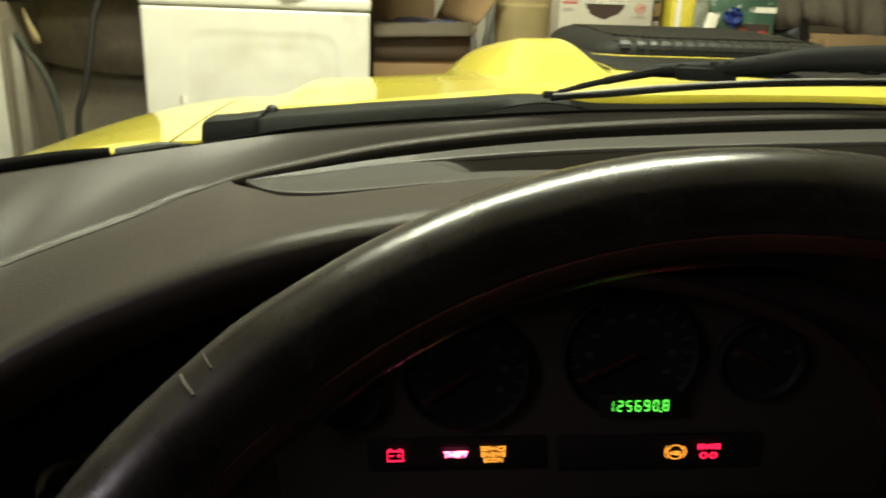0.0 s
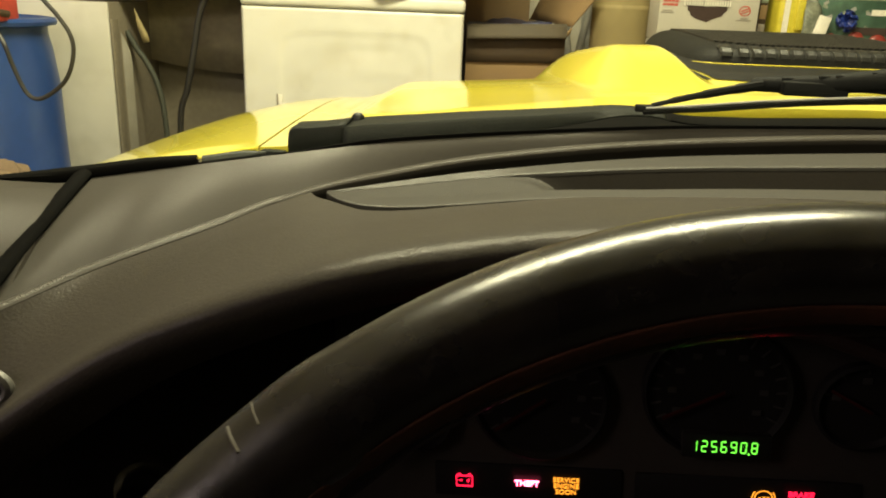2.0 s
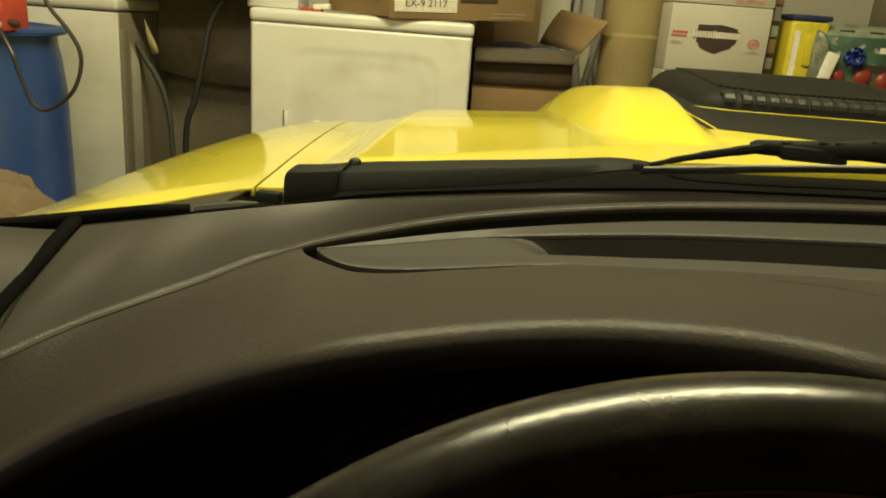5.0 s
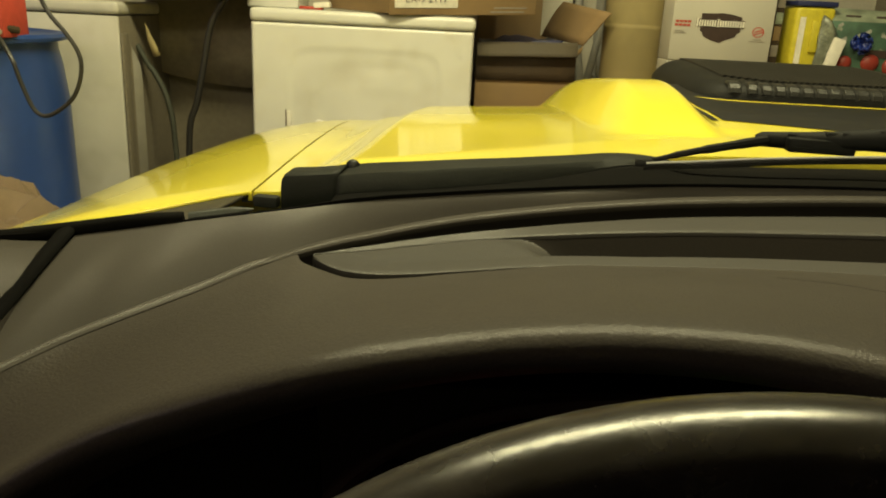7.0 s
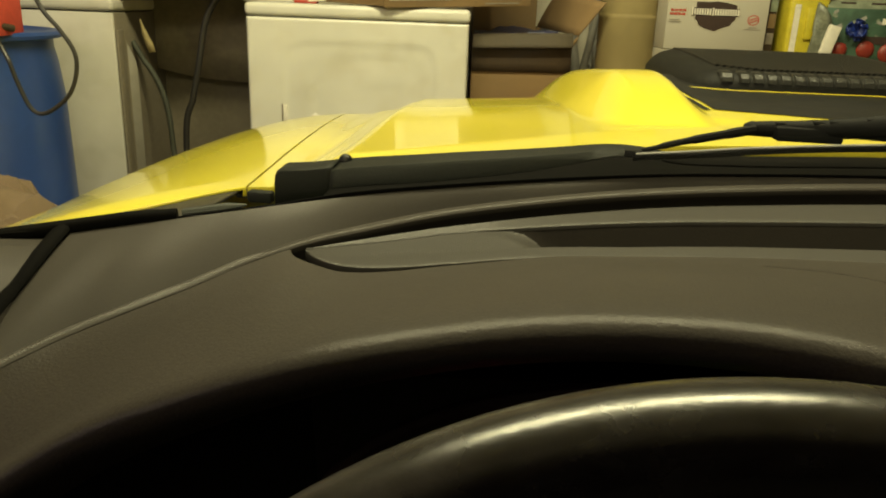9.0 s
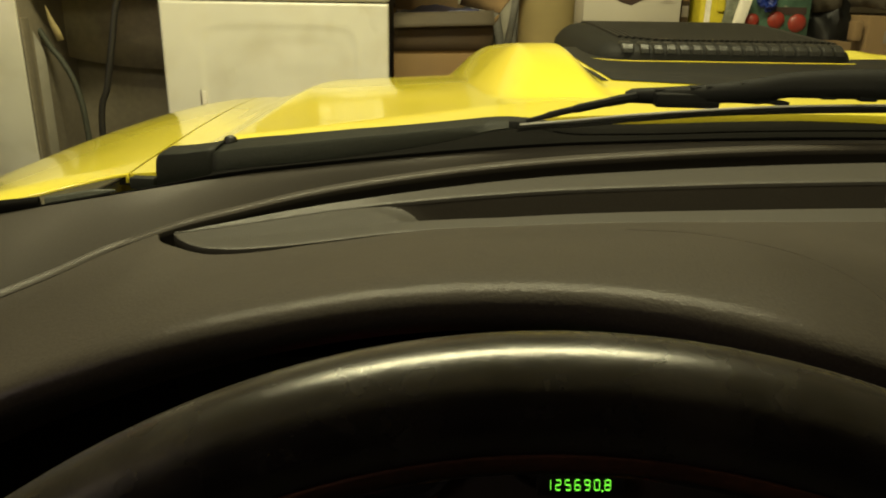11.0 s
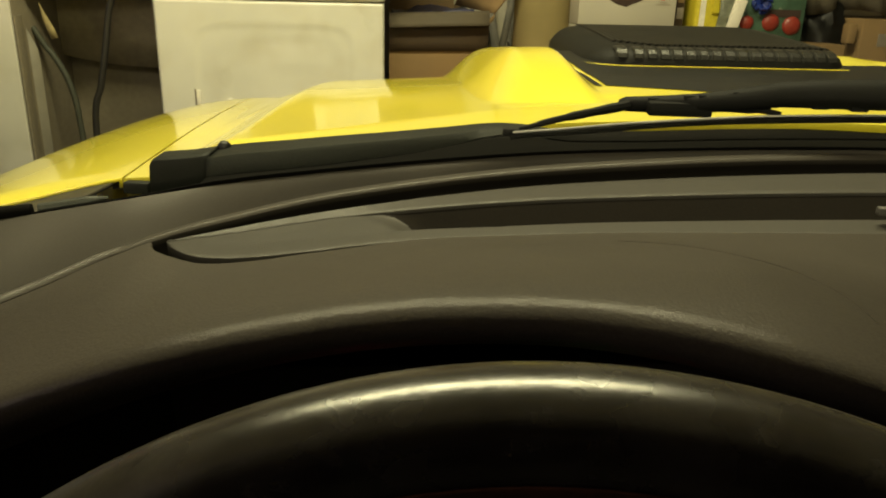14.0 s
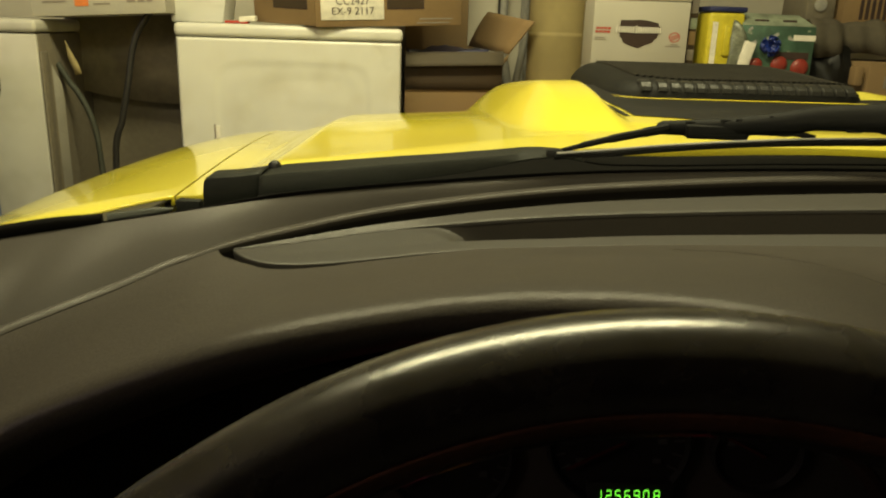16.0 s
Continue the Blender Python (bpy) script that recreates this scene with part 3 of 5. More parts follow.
pr = [(0.344, 0.8490, 0.0040), (0.349, 0.8495, 0.0064), (0.3847, 0.8515, 0.0080), (0.4076, 0.8540, 0.0084), (0.435, 0.8582, 0.0092), (0.452, 0.8610, 0.0100), (0.47, 0.8652, 0.0104), (0.4946, 0.8673, 0.0115), (0.52, 0.8687, 0.0122), (0.60, 0.872, 0.0125), (0.68, 0.874, 0.0122)]
tube(bm, [(x, 0.776 - 0.235 * (x - 0.358), z - 0.0028) for x, z, r in pr], [r for x, z, r in pr], 10)
part("wiper_arm", bm, M_WIPER, wiper)
for x, z in ((0.372, 0.8533), (0.400, 0.8568), (0.412, 0.8580), (0.438, 0.8623)):
    bm = bmesh.new()
    yc = 0.776 - 0.235 * (x - 0.358)
    box(bm, x - 0.005, x + 0.005, yc - 0.006, yc + 0.006, z - 0.004, z + 0.0012, bevel=0.0012)
    part("clip", bm, M_WIPER, wiper)
# adapter block and claws under the arm
bm = bmesh.new()
box(bm, 0.366, 0.420, 0.757, 0.776, 0.8400, 0.8520, bevel=0.0025)
part("adapter", bm, M_WIPER, wiper)
bm = bmesh.new()
tube(bm, curve_pts([(0.400, 0.766, 0.8460), (0.4132, 0.763, 0.8480), (0.436, 0.7577, 0.8495), (0.4584, 0.7524, 0.8487), (0.4730, 0.7492, 0.8462)], 18), [0.0048] * 6 + [0.0040] * 6 + [0.0026] * 6, 8)
part("claw", bm, M_WIPER, wiper)
for x in (0.50, 0.528):
    yc = 0.776 - 0.235 * (x - 0.358)
    boxpart("under_clip", (x - 0.007, x + 0.007, yc - 0.006, yc + 0.006, 0.8530, 0.8580), M_WIPER, wiper, bevel=0.0015)
# windshield
def glass_pt(x, v):
    """From the base of the glass up to the header."""
    y0, z0 = float(dash_front(x)) + 0.020, float(dash_front_z(x)) - 0.012
    y1, z1 = -0.06 + 0.10 * (1 - ((x - 0.50) / 0.9) ** 2), 1.25
    return (x, y0 + (y1 - y0) * v, z0 + (z1 - z0) * v + 0.05 * math.sin(math.pi * v))


bm = bmesh.new()
grid(bm, [[glass_pt(x, v) for v in np.linspace(0, 1, 16)] for x in np.linspace(-0.40, 1.25, 48)])
shield = part("windshield", bm, M_GLASS, car, "raked clear windshield")
shield.visible_shadow = False
if sum(p.normal.y for p in shield.data.polygons) > 0:
    shield.data.flip_normals()
bm = bmesh.new()
pts = []
for x in np.linspace(-0.40, 1.25, 70):
    a, b = Vector(glass_pt(x, 0.0)), Vector(glass_pt(x, 0.020 + 0.005 * float(smooth01((x + 0.03) / 0.07)) + 0.014 * float(smooth01((-0.10 - x) / 0.16))))
    pts.append([a - Vector((0, 0.003, 0)), b - Vector((0, 0.003, 0))])
grid(bm, pts)
with_depth(part("windshield_border", bm, M_SEAL_SHADE, shield, "black painted glass border"), 0.001)

# plain cabin shell that closes the view behind
bm = bmesh.new()
pts = [[(x, y, 1.23 + 0.05 * math.sin(math.pi * (y + 1.5) / 1.5) - 0.06 * abs((x - 0.50) / 0.90) ** 3) for y in np.linspace(-1.5, -0.02, 14)] for x in np.linspace(-0.40, 1.40, 20)]
grid(bm, pts)
with_depth(part("roof", bm, M_LINER, car, "pale grey roof lining"), 0.03, 1)
for sx, sg in ((-0.42, -1), (1.42, 1)):
    bm = bmesh.new()
    box(bm, min(sx, sx + sg * 0.12), max(sx, sx + sg * 0.12), -1.5, 0.33, 0.22, 0.79, bevel=0.02)
    part("door", bm, M_DASH_LOW, car, "dark grey door trim")
    bm = bmesh.new()
    tube(bm, curve_pts([(sx, 0.46, 0.79), (sx + 0.005, 0.25, 1.0), (sx + 0.01, -0.04, 1.21)], 12), 0.035, 10)
    part("pillar", bm, M_DASH_LOW, car, "dark grey windshield pillar trim")
boxpart("rear_panel", (-0.42, 1.42, -1.56, -1.5, 0.22, 1.24), M_DASH_LOW, car, bevel=0.01)
boxpart("floor_pan", (-0.42, 1.54, -1.56, 0.75, 0.16, 0.22), M_DASH_LOW, car, bevel=0.01)

# ---- the car: dashboard ----
brow_y = spline((-0.45, -0.36, -0.231, -0.125, -0.088, -0.043, 0.018, 0.075, 0.128, 0.177, 0.233, 0.286, 0.328, 0.369, 0.409, 0.457, 0.56, 0.75), (0.33, 0.345, 0.362, 0.366, 0.374, 0.382, 0.388, 0.396, 0.409, 0.418, 0.421, 0.414, 0.401, 0.387, 0.378, 0.372, 0.38, 0.40))
brow_z = spline((-0.45, -0.36, -0.231, -0.125, -0.088, -0.043, 0.018, 0.075, 0.128, 0.177, 0.233, 0.286, 0.328, 0.369, 0.409, 0.457, 0.56, 0.75), (0.46, 0.51, 0.595, 0.677, 0.706, 0.737, 0.766, 0.785, 0.795, 0.802, 0.807, 0.810, 0.810, 0.806, 0.797, 0.778, 0.735, 0.70))
crease_y = spline((-0.45, -0.37, -0.237, -0.135, -0.106, -0.08, -0.05, -0.02, 0.012, 0.05, 0.099, 0.146, 0.191, 0.26, 0.349, 0.432, 0.562, 0.9), (0.31, 0.335, 0.368, 0.4225, 0.4675, 0.4975, 0.530, 0.556, 0.580, 0.603, 0.627, 0.647, 0.664, 0.687, 0.703, 0.711, 0.712, 0.67))
crease_z = spline((-0.45, -0.37, -0.237, -0.135, -0.106, -0.08, -0.05, -0.02, 0.012, 0.03, 0.05, 0.075, 0.099, 0.146, 0.191, 0.26, 0.349, 0.432, 0.562, 0.9), (0.63, 0.655, 0.690, 0.726, 0.737, 0.745, 0.7535, 0.7645, 0.7732, 0.7764, 0.7791, 0.7828, 0.7859, 0.7904, 0.7945, 0.7993, 0.805, 0.8101, 0.8164, 0.824))
# edge of the lower pad at the vent panel
lip_y = spline((0.0030, 0.0060, 0.0085, 0.0110, 0.0145, 0.0195, 0.0245, 0.0315, 0.043, 0.06, 0.085, 0.111, 0.16, 0.25, 0.325, 0.395, 0.481, 0.9), (0.5685, 0.5690, 0.566, 0.561, 0.555, 0.549, 0.545, 0.542, 0.541, 0.543, 0.550, 0.560, 0.576, 0.590, 0.5955, 0.5955, 0.5895, 0.5535))
lip_z = spline((0.0030, 0.0085, 0.0145, 0.0195, 0.0245, 0.0315, 0.043, 0.06, 0.085, 0.111, 0.16, 0.25, 0.325, 0.395, 0.481, 0.9), (0.7685, 0.7700, 0.7712, 0.7718, 0.7718, 0.7715, 0.7708, 0.7704, 0.7712, 0.7730, 0.7761, 0.7799, 0.7838, 0.7868, 0.7920, 0.808))
# the panel's front edge, its slot's two edges and its back edge
panel_y = spline((0.0160, 0.0172, 0.0205, 0.0255, 0.0325, 0.0445, 0.06, 0.085, 0.111, 0.169, 0.25, 0.325, 0.395, 0.481, 0.9), (0.573, 0.5715, 0.567, 0.562, 0.557, 0.552, 0.551, 0.556, 0.563, 0.580, 0.593, 0.598, 0.598, 0.592, 0.556))
panel_z = spline((0.0160, 0.0205, 0.0255, 0.0325, 0.043, 0.06, 0.085, 0.111, 0.169, 0.25, 0.325, 0.395, 0.481, 0.9), (0.7722, 0.7728, 0.7726, 0.7722, 0.7718, 0.7717, 0.7723, 0.7740, 0.7780, 0.7813, 0.7850, 0.7880, 0.7932, 0.809))
slot_front = spline((0.01, 0.10, 0.169, 0.25, 0.325, 0.395, 0.481, 0.9), (0.575, 0.582, 0.597, 0.608, 0.611, 0.610, 0.603, 0.567))
slot_y = spline((0.01, 0.06, 0.12, 0.189, 0.267, 0.341, 0.41, 0.51, 0.9), (0.577, 0.592, 0.616, 0.632, 0.646, 0.653, 0.653, 0.647, 0.605))
slot_z = spline((0.01, 0.06, 0.12, 0.189, 0.267, 0.341, 0.41, 0.51, 0.9), (0.7724, 0.7757, 0.7808, 0.7867, 0.7919, 0.7959, 0.8006, 0.8076, 0.8266))
panel_back = spline((0.0160, 0.0172, 0.0235, 0.032, 0.05, 0.075, 0.099, 0.146, 0.191, 0.26, 0.349, 0.432, 0.562, 0.9), (0.574, 0.5745, 0.5785, 0.583, 0.592, 0.604, 0.615, 0.635, 0.651, 0.674, 0.690, 0.698, 0.698, 0.655))
panel_back_z = spline((0.010, 0.012, 0.02, 0.03, 0.05, 0.075, 0.099, 0.146, 0.191, 0.26, 0.349, 0.432, 0.562, 0.9), (0.7722, 0.7724, 0.7737, 0.7750, 0.7773, 0.7803, 0.7829, 0.7870, 0.7909, 0.7953, 0.8003, 0.8050, 0.8125, 0.826))
dashboard = new("dashboard")
dashboard.parent = car
tagged(dashboard, "dark grey grained vinyl dashboard")

# upper pad from the crease to the glass
bm = bmesh.new()
pts = []
for x in np.concatenate([np.linspace(-0.157, 0.1, 64), np.linspace(0.105, 0.90, 80)]):
    yk, zk, yf, zf = float(crease_y(x)), float(crease_z(x)), float(dash_front(x)), float(dash_front_z(x))
    zk += 0.003 * float(smooth01(x / 0.15))
    lf = 1 - float(smooth01((x + 0.05) / 0.06))
    # a bead on the door side, a wide roll beside the vent
    bead = [(0.010, -0.030), (0.004, -0.010), (0.0008, -0.0040), (0.0003, -0.0012), (0.0008, 0.0008), (0.0024, 0.0022), (0.0048, 0.0030), (0.0080, 0.0031), (0.012, 0.0027), (0.016, 0.0020)]
    roll = [(0.022, -0.030), (0.014, -0.016), (0.0075, -0.0085), (0.0034, -0.0045), (0.0012, -0.0020), (0.0010, 0.0000), (0.0022, 0.0015), (0.0048, 0.0026), (0.0095, 0.0028), (0.016, 0.0020)]
    wide = min(2.2, math.hypot(1, (float(crease_y(x + 0.004)) - float(crease_y(x - 0.004))) / 0.008))
    row = [(x, yk + lf * p[0] * wide + (1 - lf) * q[0], zk + lf * p[1] + (1 - lf) * q[1]) for p, q in zip(bead, roll)]
    y0 = row[-1][1]
    for v in np.linspace(0, 1, 12)[1:]:
        hump = 0.0012 * math.sin(math.pi * v)
        row.append((x, y0 + v * (yf - y0), zk + 0.0020 + v * (zf - zk - 0.0020) + hump))
    row += [(x, yf + 0.004, zf - 0.004), (x, yf + 0.006, zf - 0.03)]
    pts.append(row)
grid(bm, pts)
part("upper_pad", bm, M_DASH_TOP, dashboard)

# rounded welt along the crease on the door side, with fine pressed ribs
# vinyl made paler and glossier to paint the highlight along the crease
M_WELT = mat("highlit_welt", (0.048, 0.0425, 0.0355), 0.5, spec=0.22, grain=900, vary=0.25, bump=0.35, blotch=30, coat=0.45, coat_rough=0.36)


def crease_dir(x):
    return (float(crease_y(x + 0.004)) - float(crease_y(x - 0.004))) / 0.008


def welt_at(x):
    wide = min(2.0, math.hypot(1, crease_dir(x)))
    return Vector((x, float(crease_y(x)) + 0.0064 * wide, float(crease_z(x)) - 0.0010))


bm = bmesh.new()
wx = np.linspace(-0.157, 0.012, 160)
tube(bm, [welt_at(x) for x in wx], [0.0050 * float(smooth01((0.020 - x) / 0.05)) + 0.0003 for x in wx], 12)
welt = part("pad_welt", bm, M_WELT, dashboard, "pressed vinyl welt")
for k in range(110):
    x = -0.155 + 0.00138 * k
    c, s_dir = welt_at(x), crease_dir(x)
    r = 0.0050 * float(smooth01((0.020 - x) / 0.05)) + 0.0003
    side = Vector((-s_dir, 1, 0)).normalized()
    bm = bmesh.new()
    tube(bm, [c + side * r * math.cos(a) + Vector((0.0012 * math.cos(a), 0, r * math.sin(a))) for a in np.linspace(0.6, 2.9, 7)], 0.00034, 5)
    part("stitch", bm, M_WELT, welt)

# lower pad from the brow to the crease or the vent lip
bm = bmesh.new()
pts = []
for x in np.concatenate([np.linspace(-0.45, -0.012, 66), np.linspace(-0.008, 0.036, 45), np.linspace(0.039, 0.12, 30), np.linspace(0.125, 0.75, 70), np.linspace(0.77, 0.90, 8)]):
    yb, zb = float(brow_y(x)), float(brow_z(x))
    yk, zk = float(crease_y(x)) - 0.0002, float(crease_z(x)) + 0.0002
    w = float(smooth01((x - 0.003) / 0.006))
    ye, ze = (1 - w) * yk + w * float(lip_y(x)), (1 - w) * zk + w * float(lip_z(x))
    w = float(smooth01((x - 0.13) / 0.07))
    ye, ze = (1 - w) * ye + w * (float(panel_y(x)) + 0.0014), (1 - w) * ze + w * (float(panel_z(x)) - 0.0003)
    part_way, w2 = (ye - yb - 0.010) / (yk - yb - 0.010), float(smooth01((x - 0.003) / 0.05))
    wide_roll = [(0.050, -0.048), (0.020, -0.040), (0.006, -0.0305), (-0.0028, -0.0205), (-0.0056, -0.0132), (-0.0048, -0.0072), (-0.0014, -0.0030), (0.0040, -0.0007), (0.010, 0.0002)]
    tight_roll = [(0.055, -0.046), (0.024, -0.034), (0.006, -0.0265), (-0.0035, -0.0205), (-0.0078, -0.0148), (-0.0086, -0.0098), (-0.0066, -0.0056), (-0.0015, -0.0022), (0.006, -0.0004)]
    w3 = float(smooth01((x + 0.10) / 0.26))
    row = [(x, max(yb + 0.11, 0.530), zb - 0.052)] + [(x, yb + (1 - w3) * p[0] + w3 * q[0], zb + (1 - w3) * p[1] + w3 * q[1]) for p, q in zip(wide_roll, tight_roll)]
    bulge = 0.010 * float(smooth01((x - 0.27) / 0.16))
    for v in np.linspace(0, 1, 12)[1:]:
        z_lip = zb + 0.0002 + v * (ze - zb) + 0.004 * math.sin(math.pi * v) + bulge * math.sin(math.pi * v ** 0.6)
        z_pad = zb + 0.0002 + v * part_way * (zk - zb) + 0.004 * math.sin(math.pi * v * part_way)
        row.append((x, yb + 0.010 + v * (ye - yb - 0.010), (1 - w2) * z_pad + w2 * z_lip))
    ze = row[-1][2]
    row += [(x, ye + 0.0015, ze - 0.002), (x, ye + 0.002, ze - 0.008), (x, ye + 0.003, ze - 0.035)]
    pts.append(row)
grid(bm, pts)
part("lower_pad", bm, M_DASH, dashboard)


def on_pad(x, y):
    """A place on the lower pad's top."""
    i = next(k for k in range(1, len(pts)) if pts[k][0][0] >= x)
    za, zb = (float(np.interp(y, [p[1] for p in r[9:-3]], [p[2] for p in r[9:-3]])) for r in pts[i - 1:i + 1])
    xa, xb = pts[i - 1][0][0], pts[i][0][0]
    return (x, y, za + (zb - za) * (x - xa) / (xb - xa) + 0.0001)


# faint moulded line that curves across the pad
bm = bmesh.new()
tube(bm, [on_pad(p.x, p.y) for p in curve_pts([Vector((0.313, 0.548, 0)), Vector((0.345, 0.529, 0)), Vector((0.369, 0.501, 0)), Vector((0.389, 0.472, 0)), Vector((0.402, 0.441, 0)), Vector((0.407, 0.415, 0))], 40)], 0.00022, 6)
part("moulded_line", bm, M_DASH, dashboard)

# panel plastic inside the slot, with the shade painted as near-black
M_SLOT = mat("slot_shade_black", (0.0105, 0.0090, 0.0075), 0.85, spec=0.04, grain=500, bump=0.1)
# vent panel with its long slot
bm = bmesh.new()
pts = []
XS = np.concatenate([np.linspace(0.0164, 0.06, 44), np.linspace(0.062, 0.24, 90), np.linspace(0.245, 0.90, 60)])


def slot_end(v):
    """Where the slot begins, from its front edge (0) to its back edge (1)."""
    return 0.136 + 0.042 * max(0.0, 1 - v) ** 0.55


for x in XS:
    ya, yb, yc, yd = float(panel_y(x)), float(slot_front(x)), float(slot_y(x)), float(panel_back(x))
    za, zc, zd = float(panel_z(x)), float(slot_z(x)), float(panel_back_z(x))
    yb, yc = min(max(yb, ya + 0.2 * (yd - ya)), ya + 0.45 * (yd - ya)), min(max(yc, ya + 0.5 * (yd - ya)), yd - 0.12 * (yd - ya))
    zb = za + (zc - za) * (yb - ya) / (yc - ya) * 0.72
    thick = min(1.0, (x - 0.0155) / 0.006)
    row = [(x, ya + 0.012 * thick, za - 0.016), (x, ya + 0.0012, za - 0.0060), (x, ya + 0.0002, za - 0.0022), (x, ya + 0.0006, za - 0.0006), (x, ya + 0.0022 * thick, za)]
    row += [(x, ya + 0.0022 * thick + (yb - ya - 0.0022 * thick) * v, za + (zb - za) * v) for v in np.linspace(0.2, 1, 5)]
    for k in range(22):
        v = (k + 0.6) / 21.6
        dip = (0.002 + 0.026 * (1 - v)) * float(smooth01((x - slot_end(v) + 0.012) / 0.050))
        row.append((x, yb + (yc - yb) * v, zb + (zc - zb) * v - dip))
    row += [(x, yc + 0.0001, zc - 0.0012), (x, yc + 0.0004, zc + 0.0002), (x, yc + 0.0012, zc + 0.0008)]
    row += [(x, yc + 0.0012 + (yd - yc - 0.0012) * v, zc + 0.0008 + (zd - zc - 0.0008) * v) for v in np.linspace(0.2, 1, 5)]
    row += [(x, yd + 0.0015, zd - 0.0008), (x, yd + 0.004, zd - 0.014)]
    pts.append(row)


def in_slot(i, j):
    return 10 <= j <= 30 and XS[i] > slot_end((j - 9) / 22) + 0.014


grid(bm, pts, keep=lambda i, j: not in_slot(i, j))
part("vent_panel", bm, M_PANEL, dashboard, "grey plastic defroster panel with a long slot")
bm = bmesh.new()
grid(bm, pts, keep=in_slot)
part("vent_slot", bm, M_SLOT, dashboard, "inside of the slot, coloured near-black for shade")
bm = bmesh.new()
grid(bm, [[(x, float(lip_y(x)) - 0.004, float(panel_z(x)) - 0.042), (x, float(crease_y(x)) + 0.014, float(panel_z(x)) - 0.036)] for x in np.linspace(0.0, 0.90, 60)])
part("vent_duct", bm, M_DARKVOID, dashboard, "black duct below the slot")
bm = bmesh.new()
box(bm, 0.494, 0.510, 0.6025, 0.609, 0.803, 0.8085, bevel=0.001)
part("vent_clip", bm, M_SILVER, dashboard)

# lower dash face behind the brow
bm = bmesh.new()
grid(bm, [[(x, 0.524, float(brow_z(x)) - 0.046), (x, 0.512, min(0.60, float(brow_z(x)) - 0.055)), (x, 0.48, 0.40), (x, 0.44, 0.30)] for x in np.linspace(-0.42, 0.90, 40)])
with_depth(part("dash_face", bm, M_DASH_LOW, dashboard, "dark plastic dash face"), 0.004)
# end trim beside the dash
bm = bmesh.new()
pts = []
for k in range(24):
    u = k / 23
    x = -0.168 - 0.22 * u
    row = []
    for v in np.linspace(0, 1, 16):
        y = float(dash_front(x)) - 0.006 - v * 0.20
        z = 0.7705 - 0.016 * v - 0.10 * v ** 1.8 + 0.05 * u ** 1.5 + 0.03 * u * v
        row.append((x + 0.045 * v * (1 - u), y, z))
    pts.append(row)
pts = [[(p[0] + 0.001, p[1], p[2] - 0.04) for p in pts[0]], [(p[0] + 0.0015, p[1], p[2] - 0.003) for p in pts[0]]] + pts
grid(bm, pts)
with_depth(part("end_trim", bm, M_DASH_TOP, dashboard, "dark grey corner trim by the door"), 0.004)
# black strip added for the dark gap between the pad and the corner trim
bm = bmesh.new()
seal = []
for v in np.linspace(0, 1, 24):
    y = 0.392 + 0.178 * v
    seal.append((-0.163 + 0.016 * (1 - v) ** 1.3, y, 0.7765 - 0.338 * (0.570 - y)))
tube(bm, seal, 0.0062, 10, flat=0.6)
part("corner_seal", bm, M_SEAL_SHADE, dashboard, "black strip added for the dark gap beside the pad")
# side air vent
bm = bmesh.new()
M_SIDE = look((-0.130, 0.385, 0.700), (-0.05, -0.2, 0.86))
prof = []
rings = []
for k in range(40):
    a = k * math.tau / 40
    prof.append([(math.cos(a) * (0.026 + 0.0035 * math.cos(b)), math.sin(a) * (0.012 + 0.0035 * math.cos(b)), -0.0035 * math.sin(b)) for b in np.linspace(0, math.tau, 9)[:-1]])
vv = [[bm.verts.new(p) for p in r] for r in prof]
for k in range(40):
    for j in range(8):
        bm.faces.new((vv[k][j], vv[(k + 1) % 40][j], vv[(k + 1) % 40][(j + 1) % 8], vv[k][(j + 1) % 8]))
bm.transform(M_SIDE)
side_vent = part("side_vent", bm, M_SILVER, dashboard, "grey oval air vent ring")
bm = bmesh.new()
lathe(bm, [(0.023, -0.002), (0.023, 0.006)], (0, 0, 0), Matrix.Diagonal((1.1, 0.5, 1, 1)), 24)
bm.transform(M_SIDE)
part("vent_throat", bm, M_DARKVOID, dashboard)
# light switch
M_PALEMETAL = mat("satin_chrome", (0.62, 0.60, 0.57), 0.24, metal=0.9, bump=0)
bm = bmesh.new()
M_KNOB = look((-0.075, 0.470, 0.590), (-0.03, 0.0, 0.70))
TO_DRIVER = M_KNOB @ Matrix.Rotation(math.pi, 4, "X")
lathe(bm, [(0.0175, 0.0), (0.0225, 0.0), (0.0225, 0.008), (0.0205, 0.013), (0.0175, 0.011)], (0, 0, 0), None, 32)
bm.transform(TO_DRIVER)
part("switch_ring", bm, M_PALEMETAL, dashboard, "chrome switch bezel ring")
bm = bmesh.new()
lathe(bm, [(0.016, -0.01), (0.016, 0.012), (0.014, 0.016), (0.006, 0.017)], (0, 0, 0), None, 28)
box(bm, -0.014, 0.014, -0.003, 0.003, 0.014, 0.024, bevel=0.001)
bm.transform(TO_DRIVER)
part("light_switch", bm, M_BLACK, dashboard, "black rotary light switch")

# ---- instrument cluster ----
cluster = new("instrument_cluster")
cluster.parent = car
tagged(cluster, "dark instrument cluster with lit warning lamps")
CY0 = 0.492
boxpart("cluster_panel", (0.05, 0.46, CY0, CY0 + 0.02, 0.575, 0.735), M_FACE, cluster, bevel=0.004)
UPRIGHT = Matrix.Rotation(radians(90), 4, "X")
M_DIAL_MARK = mat("dial_mark", (0.030, 0.028, 0.026), 0.6, spec=0.1, bump=0)
M_NEEDLE = mat("needle_red", (0.032, 0.005, 0.004), 0.5, spec=0.1, bump=0)


